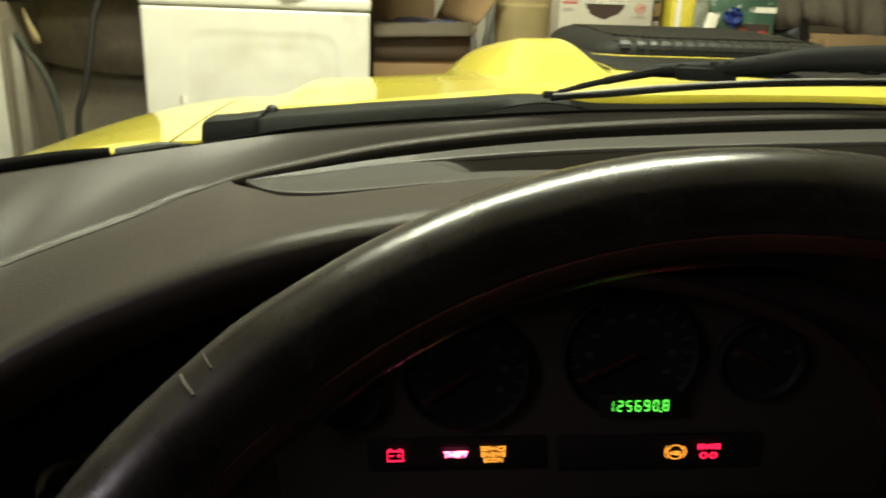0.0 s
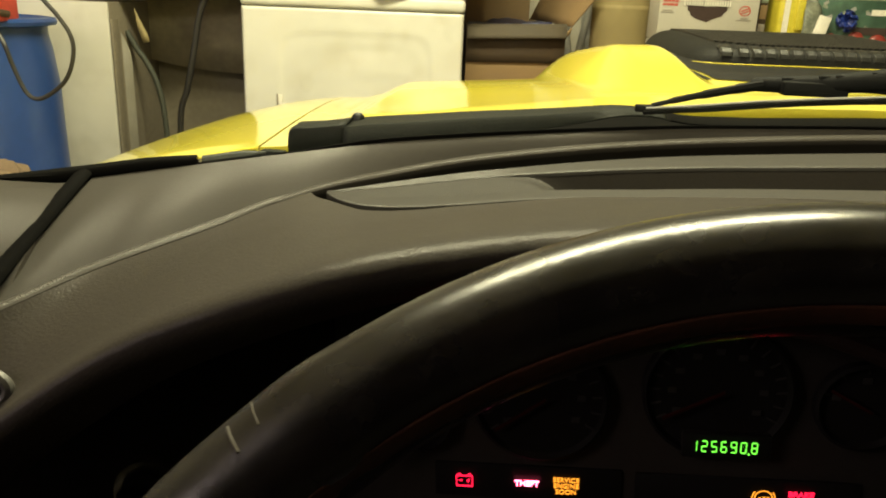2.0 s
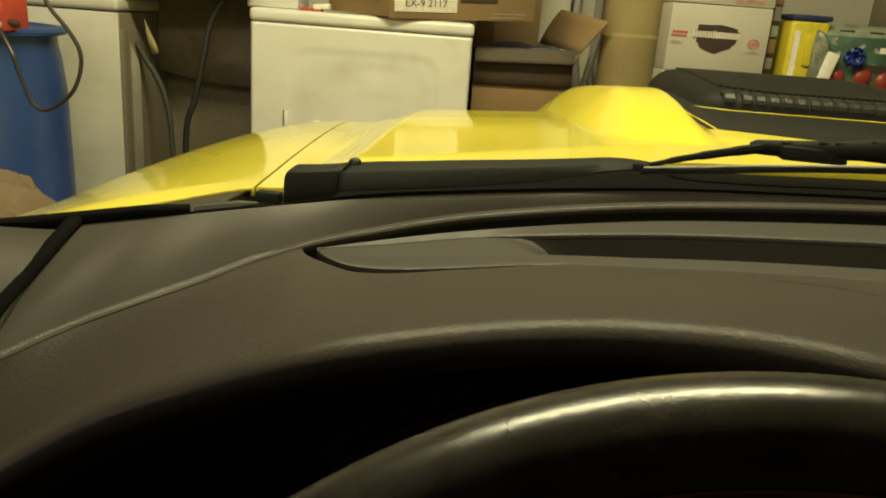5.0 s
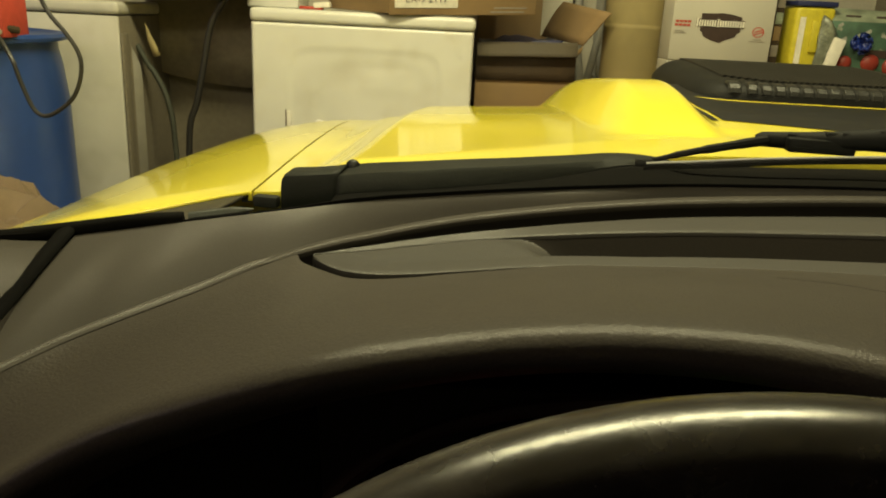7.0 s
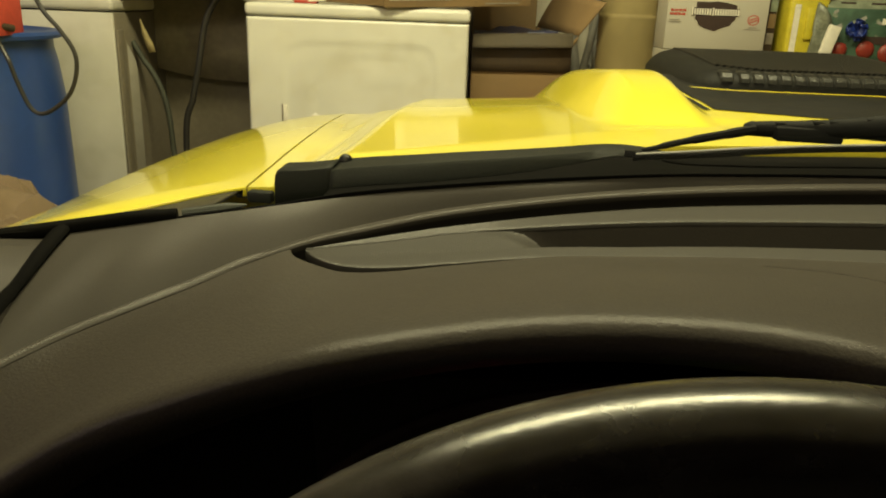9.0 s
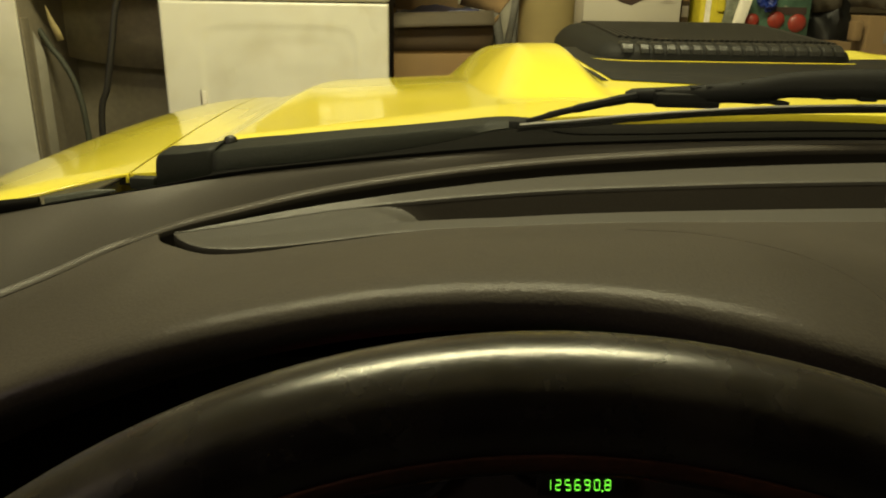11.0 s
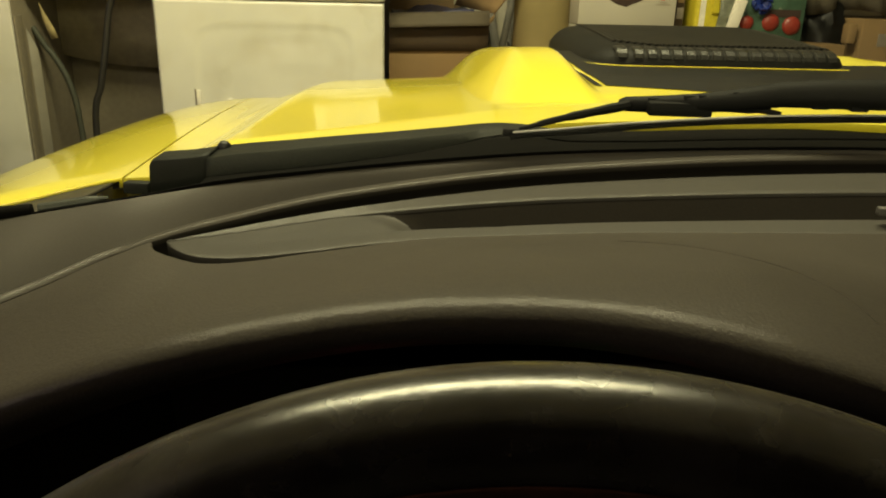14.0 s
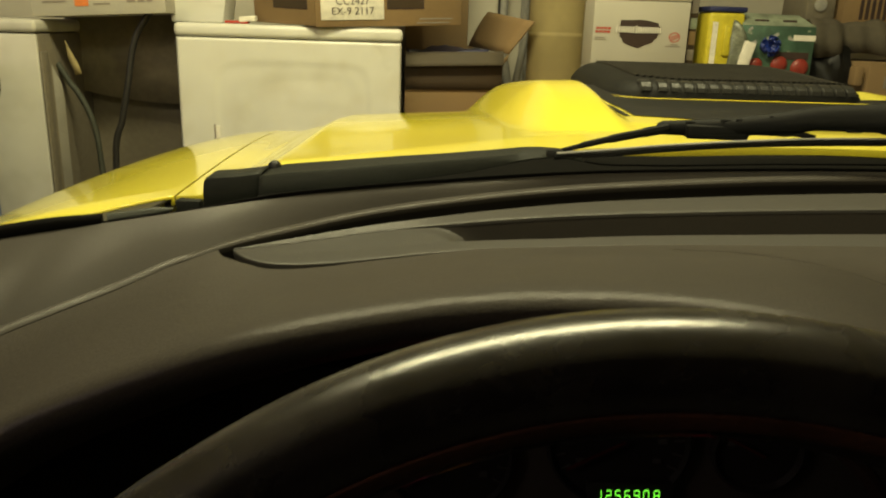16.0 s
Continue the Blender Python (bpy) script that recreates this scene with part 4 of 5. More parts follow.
def dial(x, z, r, name, needle_deg, a0, a1, n):
    bm = bmesh.new()
    lathe(bm, [(r, 0), (r, 0.006), (r - 0.002, 0.007), (r - 0.004, 0.003)], (x, CY0 - 0.0005, z), UPRIGHT, 48)
    d = part(name, bm, M_CLUSTER, cluster, "unlit black gauge dial")
    for k in range(n):
        a = radians(a0 + (a1 - a0) * k / (n - 1))
        m = Matrix.Translation((x, CY0 - 0.0045, z)) @ Matrix.Rotation(-a, 4, "Y")
        boxpart("tick", (-0.0006, 0.0006, -0.0004, 0.0004, r * 0.76, r * 0.90), M_DIAL_MARK, d, bevel=0, m=m)
        if k % 2 == 0:
            p = Vector((math.sin(-a), 0, math.cos(-a))) * r * 0.60
            boxpart("numeral_bar", (x + p.x - 0.0025, x + p.x + 0.0025, CY0 - 0.0048, CY0 - 0.0042, z + p.z - 0.0018, z + p.z + 0.0018), M_DIAL_MARK, d, bevel=0)
    m = Matrix.Translation((x, CY0 - 0.008, z)) @ Matrix.Rotation(radians(-needle_deg), 4, "Y")
    boxpart("needle", (-0.0009, 0.0009, -0.0006, 0.0006, -0.004, r * 0.82), M_NEEDLE, d, bevel=0, m=m)
    return d


dial(0.180, 0.676, 0.042, "tachometer", 126, 125, -120, 15)
dial(0.285, 0.686, 0.044, "speedometer", 118, 118, -118, 17)
dial(0.368, 0.680, 0.028, "fuel_gauge", 60, 70, -70, 5)
dial(0.102, 0.660, 0.024, "temperature_gauge", -60, 70, -70, 5)
# lens arch over the gauges
bm = bmesh.new()
arch = [(0.245 + 0.19 * math.cos(a), 0.455, 0.635 + 0.115 * math.sin(a)) for a in np.linspace(0.15, math.pi - 0.15, 40)]
tube(bm, arch, 0.005, 8)
part("bezel_arch", bm, M_BEZEL, cluster, "dark brown bezel arch")
for x0, x1, z0, z1 in ((0.112, 0.232, 0.602, 0.627), (0.240, 0.375, 0.600, 0.626)):
    boxpart("lamp_window", (x0, x1, CY0 - 0.002, CY0 + 0.002, z0, z1), M_CLUSTER, cluster, bevel=0.001)
boxpart("odometer_window", (0.266, 0.318, CY0 - 0.009, CY0 - 0.003, 0.6438, 0.6603), M_CLUSTER, cluster, bevel=0.001)

G_GREEN = glow("green_display", (0.20, 1.0, 0.05), 1.05)
G_RED = glow("red_lamp", (1.0, 0.01, 0.04), 1.5)
G_HOT = glow("bright_red_lamp", (1.0, 0.10, 0.18), 9.0)
G_AMBER = glow("amber_lamp", (1.0, 0.34, 0.02), 1.1)

SEGS = {"0": "abcdef", "1": "bc", "2": "abged", "5": "afgcd", "6": "afgedc", "8": "abcdefg", "9": "abcdfg"}


def seven(ch, x, z, w, h, parent):
    t = w * 0.15
    place = {"a": (0, h, 1), "g": (0, h / 2, 1), "d": (0, 0, 1), "f": (0, h / 2, 0), "b": (w, h / 2, 0), "e": (0, 0, 0), "c": (w, 0, 0)}
    bm = bmesh.new()
    for s in SEGS[ch]:
        sx, sz, flat = place[s]
        if flat:
            box(bm, x + sx + t * 0.8, x + sx + w - t * 0.8, CY0 - 0.0102, CY0 - 0.0092, z + sz - t / 2, z + sz + t / 2)
        else:
            box(bm, x + sx - t / 2, x + sx + t / 2, CY0 - 0.0102, CY0 - 0.0092, z + sz + t * 0.8, z + sz + h / 2 - t * 0.8)
    part("digit", bm, G_GREEN, parent, "lit green digit", shade=False)


x = 0.2735
for ch in "125690":
    if ch == "1":
        x -= 0.0022
    seven(ch, x, 0.6488, 0.0030, 0.0070, cluster)
    x += 0.0057 if ch != "1" else 0.0060
boxpart("decimal_point", (x - 0.0014, x - 0.0005, CY0 - 0.0102, CY0 - 0.0092, 0.6476, 0.6485), G_GREEN, cluster, bevel=0)
seven("8", x + 0.0006, 0.6488, 0.0030, 0.0070, cluster)


def upright(x, z, dy=0.0035):
    return Matrix.Translation((x, CY0 - dy, z)) @ UPRIGHT


letters("service_lamp", "SERVICE\nENGINE\nSOON", 0.0046, upright(0.197, 0.6145), G_AMBER, cluster, weight=0.00004, label="amber service engine soon lamp")
letters("brake_lamp", "BRAKE", 0.0050, upright(0.340, 0.6175), G_RED, cluster, weight=0.00013, label="red brake warning lamp")
letters("theft_lamp", "THEFT", 0.0054, upright(0.172, 0.6150), G_HOT, cluster, weight=0.00013, label="bright red theft lamp")
letters("antilock_lamp", "ABS", 0.0042, upright(0.318, 0.6130), G_AMBER, cluster, label="amber antilock brake lamp")
bm = bmesh.new()
for r0, a0, a1 in ((0.0052, 0, math.tau), (0.0068, -0.7, 0.7), (0.0068, math.pi - 0.7, math.pi + 0.7)):
    aa = np.linspace(a0, a1, 28)
    grid(bm, [[(0.318 + rr * math.cos(a), CY0 - 0.0036, 0.614 + rr * math.sin(a)) for rr in (r0 - 0.0004, r0 + 0.0004)] for a in aa])
part("antilock_ring", bm, G_AMBER, cluster)
bm = bmesh.new()
for dx in (-0.0032, 0.0032):
    aa = np.linspace(0, math.tau, 22)
    grid(bm, [[(0.340 + dx + rr * math.cos(a), CY0 - 0.0036, 0.6110 + rr * math.sin(a)) for rr in (0.0014, 0.0026)] for a in aa])
part("brake_symbols", bm, G_RED, cluster)
bm = bmesh.new()
for d in ((0.1055, 0.1165, 0.6195, 0.6202), (0.1055, 0.1165, 0.6270, 0.6277), (0.1055, 0.1062, 0.6195, 0.6277), (0.1158, 0.1165, 0.6195, 0.6277), (0.1068, 0.1088, 0.6277, 0.629), (0.1132, 0.1152, 0.6277, 0.629), (0.1074, 0.1096, 0.6235, 0.6242), (0.1124, 0.1146, 0.6235, 0.6242), (0.1132, 0.1138, 0.6226, 0.6251)):
    box(bm, d[0] + 0.0205, d[1] + 0.0205, CY0 - 0.0038, CY0 - 0.003, d[2] - 0.0090, d[3] - 0.0090)
part("battery_lamp", bm, G_RED, cluster, "red battery warning symbol", shade=False)

# the cluster is tilted to match its slope in the camera's view
cluster.matrix_local = Matrix.Translation((0.236, 0, 0.615)) @ Matrix.Rotation(radians(-3.8), 4, "Y") @ Matrix.Translation((-0.236, 0, -0.615))

# ---- steering wheel ----
wheel = new("steering_wheel")
wheel.parent = car
tagged(wheel, "black worn leather steering wheel")
WC, WT, WR, Wr, DEEP = Vector((0.2535, 0.136, 0.674)), 0.60, 0.2065, 0.0165, 1.18
W_M = Matrix.Translation(WC) @ Matrix.Rotation(-WT, 4, "X")
bm = bmesh.new()
pts = []
for k in range(181):
    a = k * math.tau / 180
    row = []
    for b in np.linspace(0, math.tau, 29):
        fat = 1.0 + 0.05 * math.exp(-((math.degrees(a) - 143) / 7) ** 2) + 0.045 * math.exp(-((math.degrees(a) - 131.5) / 3.2) ** 2) + 0.05 * math.exp(-((math.degrees(a) - 37) / 7) ** 2)
        r = Wr * fat
        # wheel lies in its own x-z plane
        row.append(W_M @ Vector(((WR + r * math.cos(b)) * math.cos(a), DEEP * r * math.sin(b), (WR + r * math.cos(b)) * math.sin(a))))
    pts.append(row)
grid(bm, pts)
bmesh.ops.remove_doubles(bm, verts=bm.verts, dist=0.0001)
part("rim", bm, M_RIM, wheel)
# band added to paint the red lamps' reflection on the rim's underside
bm = bmesh.new()
pts = []
for k in range(181):
    a = k * math.tau / 180
    row = []
    for b in np.linspace(math.pi + 0.40, math.pi + 0.74, 9):
        r = Wr * (1.012 - 0.014 * (abs(b - math.pi - 0.57) / 0.17) ** 2)
        row.append(W_M @ Vector(((WR + r * math.cos(b)) * math.cos(a), DEEP * r * math.sin(b), (WR + r * math.cos(b)) * math.sin(a))))
    pts.append(row)
grid(bm, pts)
M_INNER = mat("red_lamplit_leather", (0.050, 0.017, 0.009), 0.5, spec=0.3, grain=420, vary=0.25, bump=0.1, blotch=30, blotch_vary=0.3)
with_depth(part("inner_band", bm, M_INNER, wheel, "red-brown band inside the rim, coloured for red lamp light"), 0.0006)
# pale colour stands in for the light that the seam catches
M_SEAM = mat("pale_lit_seam", (0.085, 0.078, 0.070), 0.8, spec=0.05, bump=0)
for deg, lo, hi, rr in ((136.3, -1.30, -0.75, 0.0005), (134.4, -1.15, -0.60, 0.0003), (44.2, -1.30, -0.75, 0.0005)):
    a = radians(deg)
    bm = bmesh.new()
    r = Wr * (1.0 + 0.05 * math.exp(-((deg - 143) / 7) ** 2) + 0.045 * math.exp(-((deg - 131.5) / 3.2) ** 2))
    ring = [W_M @ Vector(((WR + r * math.cos(b)) * math.cos(a), DEEP * r * math.sin(b), (WR + r * math.cos(b)) * math.sin(a))) for b in np.linspace(lo, hi, 16)]
    tube(bm, ring, rr, 6)
    part("rim_seam", bm, M_SEAM, wheel, "seam on the rim, coloured pale for caught light")
bm = bmesh.new()
lathe(bm, [(0.075, 0.03), (0.085, 0.01), (0.08, -0.01), (0.06, -0.02)], (0, 0, 0), Matrix.Rotation(radians(90), 4, "X"), 40)
bm.transform(W_M @ Matrix.Translation((0, 0.045, -0.02)))
part("hub", bm, M_RIM, wheel)
for s in (-1, 1):
    bm = bmesh.new()
    tube(bm, curve_pts([W_M @ Vector((s * 0.06, 0.04, -0.03)), W_M @ Vector((s * 0.13, 0.025, -0.02)), W_M @ Vector((s * 0.206, 0.0, -0.01))], 14), 0.016, 10)
    part("spoke", bm, M_RIM, wheel)
bm = bmesh.new()
tube(bm, [W_M @ Vector((0, 0.06, -0.02)), W_M @ Vector((0, 0.34, -0.02))], 0.03, 16)
part("steering_column", bm, M_BLACK, wheel)

# ---- the garage's things ----
PLACE = GARAGE


def appliance(name, label, x0, x1, y0, y1, top, lid, side_mat, front_mat, pressed=False):
    t = thing(name, label, name.replace("_", " "))
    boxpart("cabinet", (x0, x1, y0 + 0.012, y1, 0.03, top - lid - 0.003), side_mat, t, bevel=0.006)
    if not pressed:
        boxpart("front_panel", (x0 + 0.001, x1 - 0.001, y0, y0 + 0.011, 0.05, top - lid - 0.004), front_mat, t, bevel=0.005)
    bm = bmesh.new()
    box(bm, x0 - 0.003, x1 + 0.003, y0 - 0.006, y1, top - lid, top, bevel=0.014, seg=4)
    part("lid", bm, front_mat, t)
    for fx in (x0 + 0.05, x1 - 0.05):
        for fy in (y0 + 0.06, y1 - 0.06):
            bm = bmesh.new()
            lathe(bm, [(0.02, 0), (0.02, 0.035)], (fx, fy, 0), None, 12)
            part("foot", bm, M_BLACK, t)
    return t


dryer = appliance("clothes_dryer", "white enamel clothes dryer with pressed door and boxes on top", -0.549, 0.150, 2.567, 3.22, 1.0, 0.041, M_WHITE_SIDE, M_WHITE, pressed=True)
# pressed door: a shallow dished field with a raised inner pad
bm = bmesh.new()
pts = []
for i in range(110):
    row = []
    for j in range(90):
        u, v = i / 109, j / 89
        x, z = -0.548 + 0.697 * u, 0.05 + 0.9065 * v

        def plate(cx, cz, hx, hz, soft, p=4):
            dx, dz = abs(x - cx) / hx, abs(z - cz) / hz
            r = (dx ** p + dz ** p) ** (1 / p)
            return float(smooth01((1 - r) / soft))
        h = -0.0035 * plate(-0.19, 0.66, 0.25, 0.235, 0.10, 8) - 0.0032 * plate(-0.16, 0.67, 0.205, 0.195, 0.22) + 0.0022 * plate(-0.12, 0.79, 0.13, 0.055, 0.7) + 0.0012 * plate(-0.17, 0.62, 0.18, 0.08, 0.5)
        edge = min(u, 1 - u) * 0.697
        row.append((x, 2.568 - h + 0.004 * max(0, 1 - edge / 0.005) ** 2, z))
    pts.append(row)
grid(bm, pts)
door = part("front_panel", bm, M_WHITE, dryer, "pressed white front with a door recess")
with_depth(door, 0.004, 1)
boxpart("sticker", (-0.437, -0.424, 2.5640, 2.5720, 0.63, 0.685), M_PRINT_PALE, dryer, bevel=0.0005)
boxpart("sticker_mark", (-0.443, -0.439, 2.5642, 2.5720, 0.62, 0.69), M_PRINT_GREY, dryer, bevel=0.0005)
bm = bmesh.new()
lathe(bm, [(0.014, 0), (0.013, 0.006), (0.006, 0.009)], (-0.335, 2.5725, 0.648), UPRIGHT, 20)
part("door_catch", bm, M_PRINT_PALE, dryer)
for sz in (0.938, 0.868, 0.842, 0.60):
    bm = bmesh.new()
    lathe(bm, [(0.005, 0), (0.004, 0.0025)], (-0.5505, 2.585, sz), Matrix.Rotation(radians(-90), 4, "Y"), 12)
    part("screw", bm, M_PIPE, dryer)
# control console at the back of the lid
bm = bmesh.new()
vs = box(bm, -0.60, -0.43, 2.72, 2.90, 0.999, 1.16, bevel=0.008)
for v in vs:
    if v.co.z > 1.1:
        v.co.y += 0.04
        v.co.x += 0.012 if v.co.x > -0.5 else 0
part("console", bm, M_WHITE, dryer, "white control console")

# cabinet sides take the brown panel colour to paint the gap's shade
washer = appliance("washing_machine", "white washing machine standing behind the blue barrel, enamel darkened for shade", -1.634, -0.956, 2.55, 3.2, 0.995, 0.040, M_BOARD, M_WASHER)
# dark strip for the trim and its shadow line
boxpart("trim_strip", (-0.9555, -0.946, 2.552, 2.60, 0.06, 0.90), M_BOARD, washer, bevel=0.004)


def carton(name, label, x0, x1, y0, y1, z0, z1, material, rot=0.0, tape=True):
    t = thing(name, label, "box")
    c = Vector(((x0 + x1) / 2, (y0 + y1) / 2, 0))
    m = Matrix.Translation(c) @ Matrix.Rotation(radians(rot), 4, "Z") @ Matrix.Translation(-c)
    boxpart("carton", (x0, x1, y0, y1, z0, z1), material, t, bevel=0.004, m=m)
    if tape:
        boxpart("tape", (x0 + (x1 - x0) * 0.46, x0 + (x1 - x0) * 0.54, y0 - 0.0008, y1 + 0.0008, z1 - 0.001, z1 + 0.0008), M_PRINT_GREY, t, bevel=0, m=m)
    return t, m


def bars(parent, m, y, rows, material, name="print_bar"):
    """Small unreadable print: one bar a line (x0, x1, z0, z1)."""
    for x0, x1, z0, z1 in rows:
        boxpart(name, (x0, x1, y - 0.0012, y + 0.0004, z0, z1), material, parent, bevel=0, m=m)


# carton on the dryer, turned so that one corner hangs over the front edge
CORNER = Matrix.Translation((-0.115, 2.533, 0.9965)) @ Matrix.Rotation(radians(13), 4, "Z") @ Matrix.Rotation(radians(-2.6), 4, "Y") @ Matrix.Rotation(radians(5), 4, "X")
b1 = thing("cardboard_box", "brown cardboard box with a white handwritten label on the dryer", "box")
boxpart("carton", (0, 0.47, 0, 0.30, 0, 0.30), M_CARD, b1, bevel=0.004, m=CORNER)
LEFT = CORNER @ Matrix.Rotation(radians(-90 + 46), 4, "Z")
bm = bmesh.new()
vs = box(bm, -0.24, 0.0, 0.003, 0.20, 0.004, 0.295, bevel=0.004)
bm.transform(LEFT)
part("side_bulge", bm, M_CARD, b1, "bulging side of the box")
boxpart("label", (0.018, 0.215, -0.0025, 0.001, 0.022, 0.120), M_PRINT_PALE, b1, bevel=0.0005, m=CORNER)
letters("handwriting", "CC2427\nEX-9 2117", 0.031, CORNER @ Matrix.Translation((0.117, -0.0030, 0.062)) @ UPRIGHT, M_PRINT_DARK, b1, label="black handwriting")
bars(b1, CORNER, 0.0, [(0.225, 0.345, 0.052, 0.10)], M_PRINT_DARK, "print_block")
bars(b1, CORNER, -0.0008, [(0.229, 0.341, 0.056, 0.096)], M_CARD_DARK, "print_block_inner")
bars(b1, LEFT, 0.003, [(-0.16, -0.03, 0.052, 0.10)], M_PRINT_DARK, "print_block")
bars(b1, LEFT, 0.0022, [(-0.156, -0.034, 0.056, 0.096)], M_CARD_DARK, "print_block_inner")
bars(b1, CORNER, 0.0, [(0.33, 0.44, 0.020, 0.024), (0.32, 0.43, 0.008, 0.012)], M_PRINT_GREY)
# scrap of paper and a red-brown packet on the lid
pk = thing("paper_scrap", "torn white and brown packaging scrap on the dryer lid", "scrap")
boxpart("scrap", (-0.40, -0.33, 2.585, 2.63, 1.001, 1.010), M_PRINT_RED, pk, bevel=0.002)
boxpart("scrap_top", (-0.355, -0.305, 2.583, 2.63, 1.008, 1.024), M_PRINT_PALE, pk, bevel=0.002, m=Matrix.Translation((-0.33, 2.6, 1.01)) @ Matrix.Rotation(radians(-6), 4, "Y") @ Matrix.Translation((0.33, -2.6, -1.01)))

# carton bridging washer and gap
b2, m2 = carton("white_box", "white printed carton lying tilted across the washing machine", -0.985, -0.585, 2.60, 2.95, 1.000, 1.12, M_WBOX, rot=2)
b2.matrix_basis = GARAGE @ Matrix.Translation((-0.985, 2.60, 1.0)) @ Matrix.Rotation(radians(-3.5), 4, "Y") @ Matrix.Translation((0.985, -2.60, -1.0))
boxpart("orange_print", (-0.855, -0.815, 2.5985, 2.6003, 1.028, 1.06), M_ORANGE, b2, bevel=0, m=m2)
bars(b2, m2, 2.600, [(-0.70, -0.675, 1.035, 1.06), (-0.668, -0.648, 1.035, 1.06), (-0.64, -0.625, 1.035, 1.06), (-0.95, -0.88, 1.04, 1.046), (-0.80, -0.75, 1.03, 1.036)], M_PRINT_GREY)

# panels and hoses in the gap
# panel tone stands in for the back wall's shade in the gap
M_PANEL_DARK = mat("shaded_gap_brown", (0.205, 0.174, 0.122), 0.8, grain=60, vary=0.1, bump=0.1, dirt=(0.06, 0.05, 0.035), dirt_amount=0.5)
bd = thing("leaning_board", "brown panel behind the machines, darkened for the shaded gap", "board")
bm = bmesh.new()
edge = spline((-1.05, -0.92, -0.776, -0.632, -0.50), (0.783, 0.748, 0.726, 0.717, 0.712))
grid(bm, [[(x, 2.90, float(edge(x))), (x, 2.90, 1.02)] for x in np.linspace(-1.0, -0.555, 14)])
with_depth(part("board", bm, M_PANEL_DARK, bd), 0.012)
lb = thing("lower_board", "dull olive-brown panel standing behind the machines", "board")
boxpart("board", (-1.0, -0.555, 2.955, 2.97, 0.0, 0.99), M_BOARD, lb, bevel=0.002)
hs = thing("drain_hose", "dark rubber hose hanging between the machines", "hose")
bm = bmesh.new()
tube(bm, curve_pts([(-0.60, 2.68, 1.10), (-0.655, 2.66, 1.015), (-0.692, 2.66, 0.959), (-0.711, 2.66, 0.904), (-0.726, 2.66, 0.831), (-0.742, 2.66, 0.757), (-0.760, 2.66, 0.681), (-0.791, 2.66, 0.545), (-0.80, 2.68, 0.02)], 50), 0.0105, 10)
part("hose", bm, M_CABLE, hs)
M_HOSE = mat("dull_green_hose", (0.040, 0.043, 0.032), 0.6, grain=60, bump=0.05)
h2 = thing("grey_hose", "dull grey-green drain hose beside the washing machine", "hose")
bm = bmesh.new()
pp = curve_pts([(-0.955, 2.68, 0.86), (-0.922, 2.68, 0.80), (-0.901, 2.68, 0.77), (-0.871, 2.68, 0.708), (-0.853, 2.68, 0.633), (-0.846, 2.68, 0.538), (-0.84, 2.69, 0.30), (-0.84, 2.7, 0.02)], 90)
tube(bm, pp, 0.0095, 10)
part("hose", bm, M_HOSE, h2)
lv = thing("metal_flap", "bent pale sheet-metal flap hanging beside the washing machine", "flap")
bm = bmesh.new()
grid(bm, [[(-0.912, 2.65, 0.934), (-0.911, 2.65, 0.920)], [(-0.900, 2.65, 0.907), (-0.909, 2.652, 0.885)], [(-0.878, 2.655, 0.857), (-0.900, 2.656, 0.848)], [(-0.871, 2.658, 0.830), (-0.893, 2.658, 0.826)]])
with_depth(part("flap", bm, M_TUBE, lv), 0.003)
lw = thing("side_shield", "dull metal shield leaning on the washing machine", "panel")
bm = bmesh.new()
grid(bm, [[(x, 2.64 + 0.10 * (x + 0.975) ** 2, 0.0), (x, 2.64 + 0.10 * (x + 0.975) ** 2, z)] for x, z in ((-0.985, 0.905), (-0.974, 0.896), (-0.960, 0.866), (-0.945, 0.832), (-0.932, 0.800), (-0.928, 0.770), (-0.927, 0.70))])
with_depth(part("shield", bm, M_DULL, lw), 0.003)
boxpart("bright_edge", (-0.979, -0.974, 2.6335, 2.6375, 0.02, 0.890), M_PIPE, lw, bevel=0.001)

# blue drum
drum = thing("blue_barrel", "blue plastic barrel with clutter on its lid", "barrel")
bm = bmesh.new()
R = 0.288
lathe(bm, [(R - 0.03, 0.0), (R - 0.012, 0.03), (R - 0.004, 0.12), (R, 0.30), (R + 0.006, 0.31), (R, 0.325), (R - 0.004, 0.72), (R - 0.014, 0.82), (R - 0.022, 0.860), (R - 0.022, 0.882), (R + 0.002, 0.887), (R + 0.005, 0.896), (R + 0.001, 0.905), (R - 0.02, 0.907), (R - 0.03, 0.899)], (-1.281, 2.22, 0), None, 64)
part("barrel_body", bm, M_BLUE, drum)
cl = thing("red_packet", "red printed packet lying on the barrel", "packet")
boxpart("packet", (-1.20, -1.02, 2.03, 2.15, 0.900, 1.005), M_PRINT_RED, cl, bevel=0.006)
bars(cl, Matrix(), 2.03, [(-1.16, -1.09, 0.93, 0.955), (-1.07, -1.04, 0.90, 0.915)], M_ORANGE, "print_spot")
tl = thing("work_glove_bundle", "bundle of pale rags and dark tools on the barrel", "rags")
bm = bmesh.new()
box(bm, -1.15, -1.02, 1.965, 2.03, 0.9075, 0.925, bevel=0.008)
part("rag", bm, M_WBOX, tl)
bm = bmesh.new()
tube(bm, curve_pts([(-1.10, 2.0, 0.930), (-1.05, 2.02, 0.930), (-1.01, 2.08, 0.918)], 12), [0.008] * 4 + [0.012] * 4 + [0.009] * 4, 8)
part("tool", bm, M_CARD_DARK, tl)
cb = thing("black_cable", "black cable looping down from the barrel", "cable")
bm = bmesh.new()
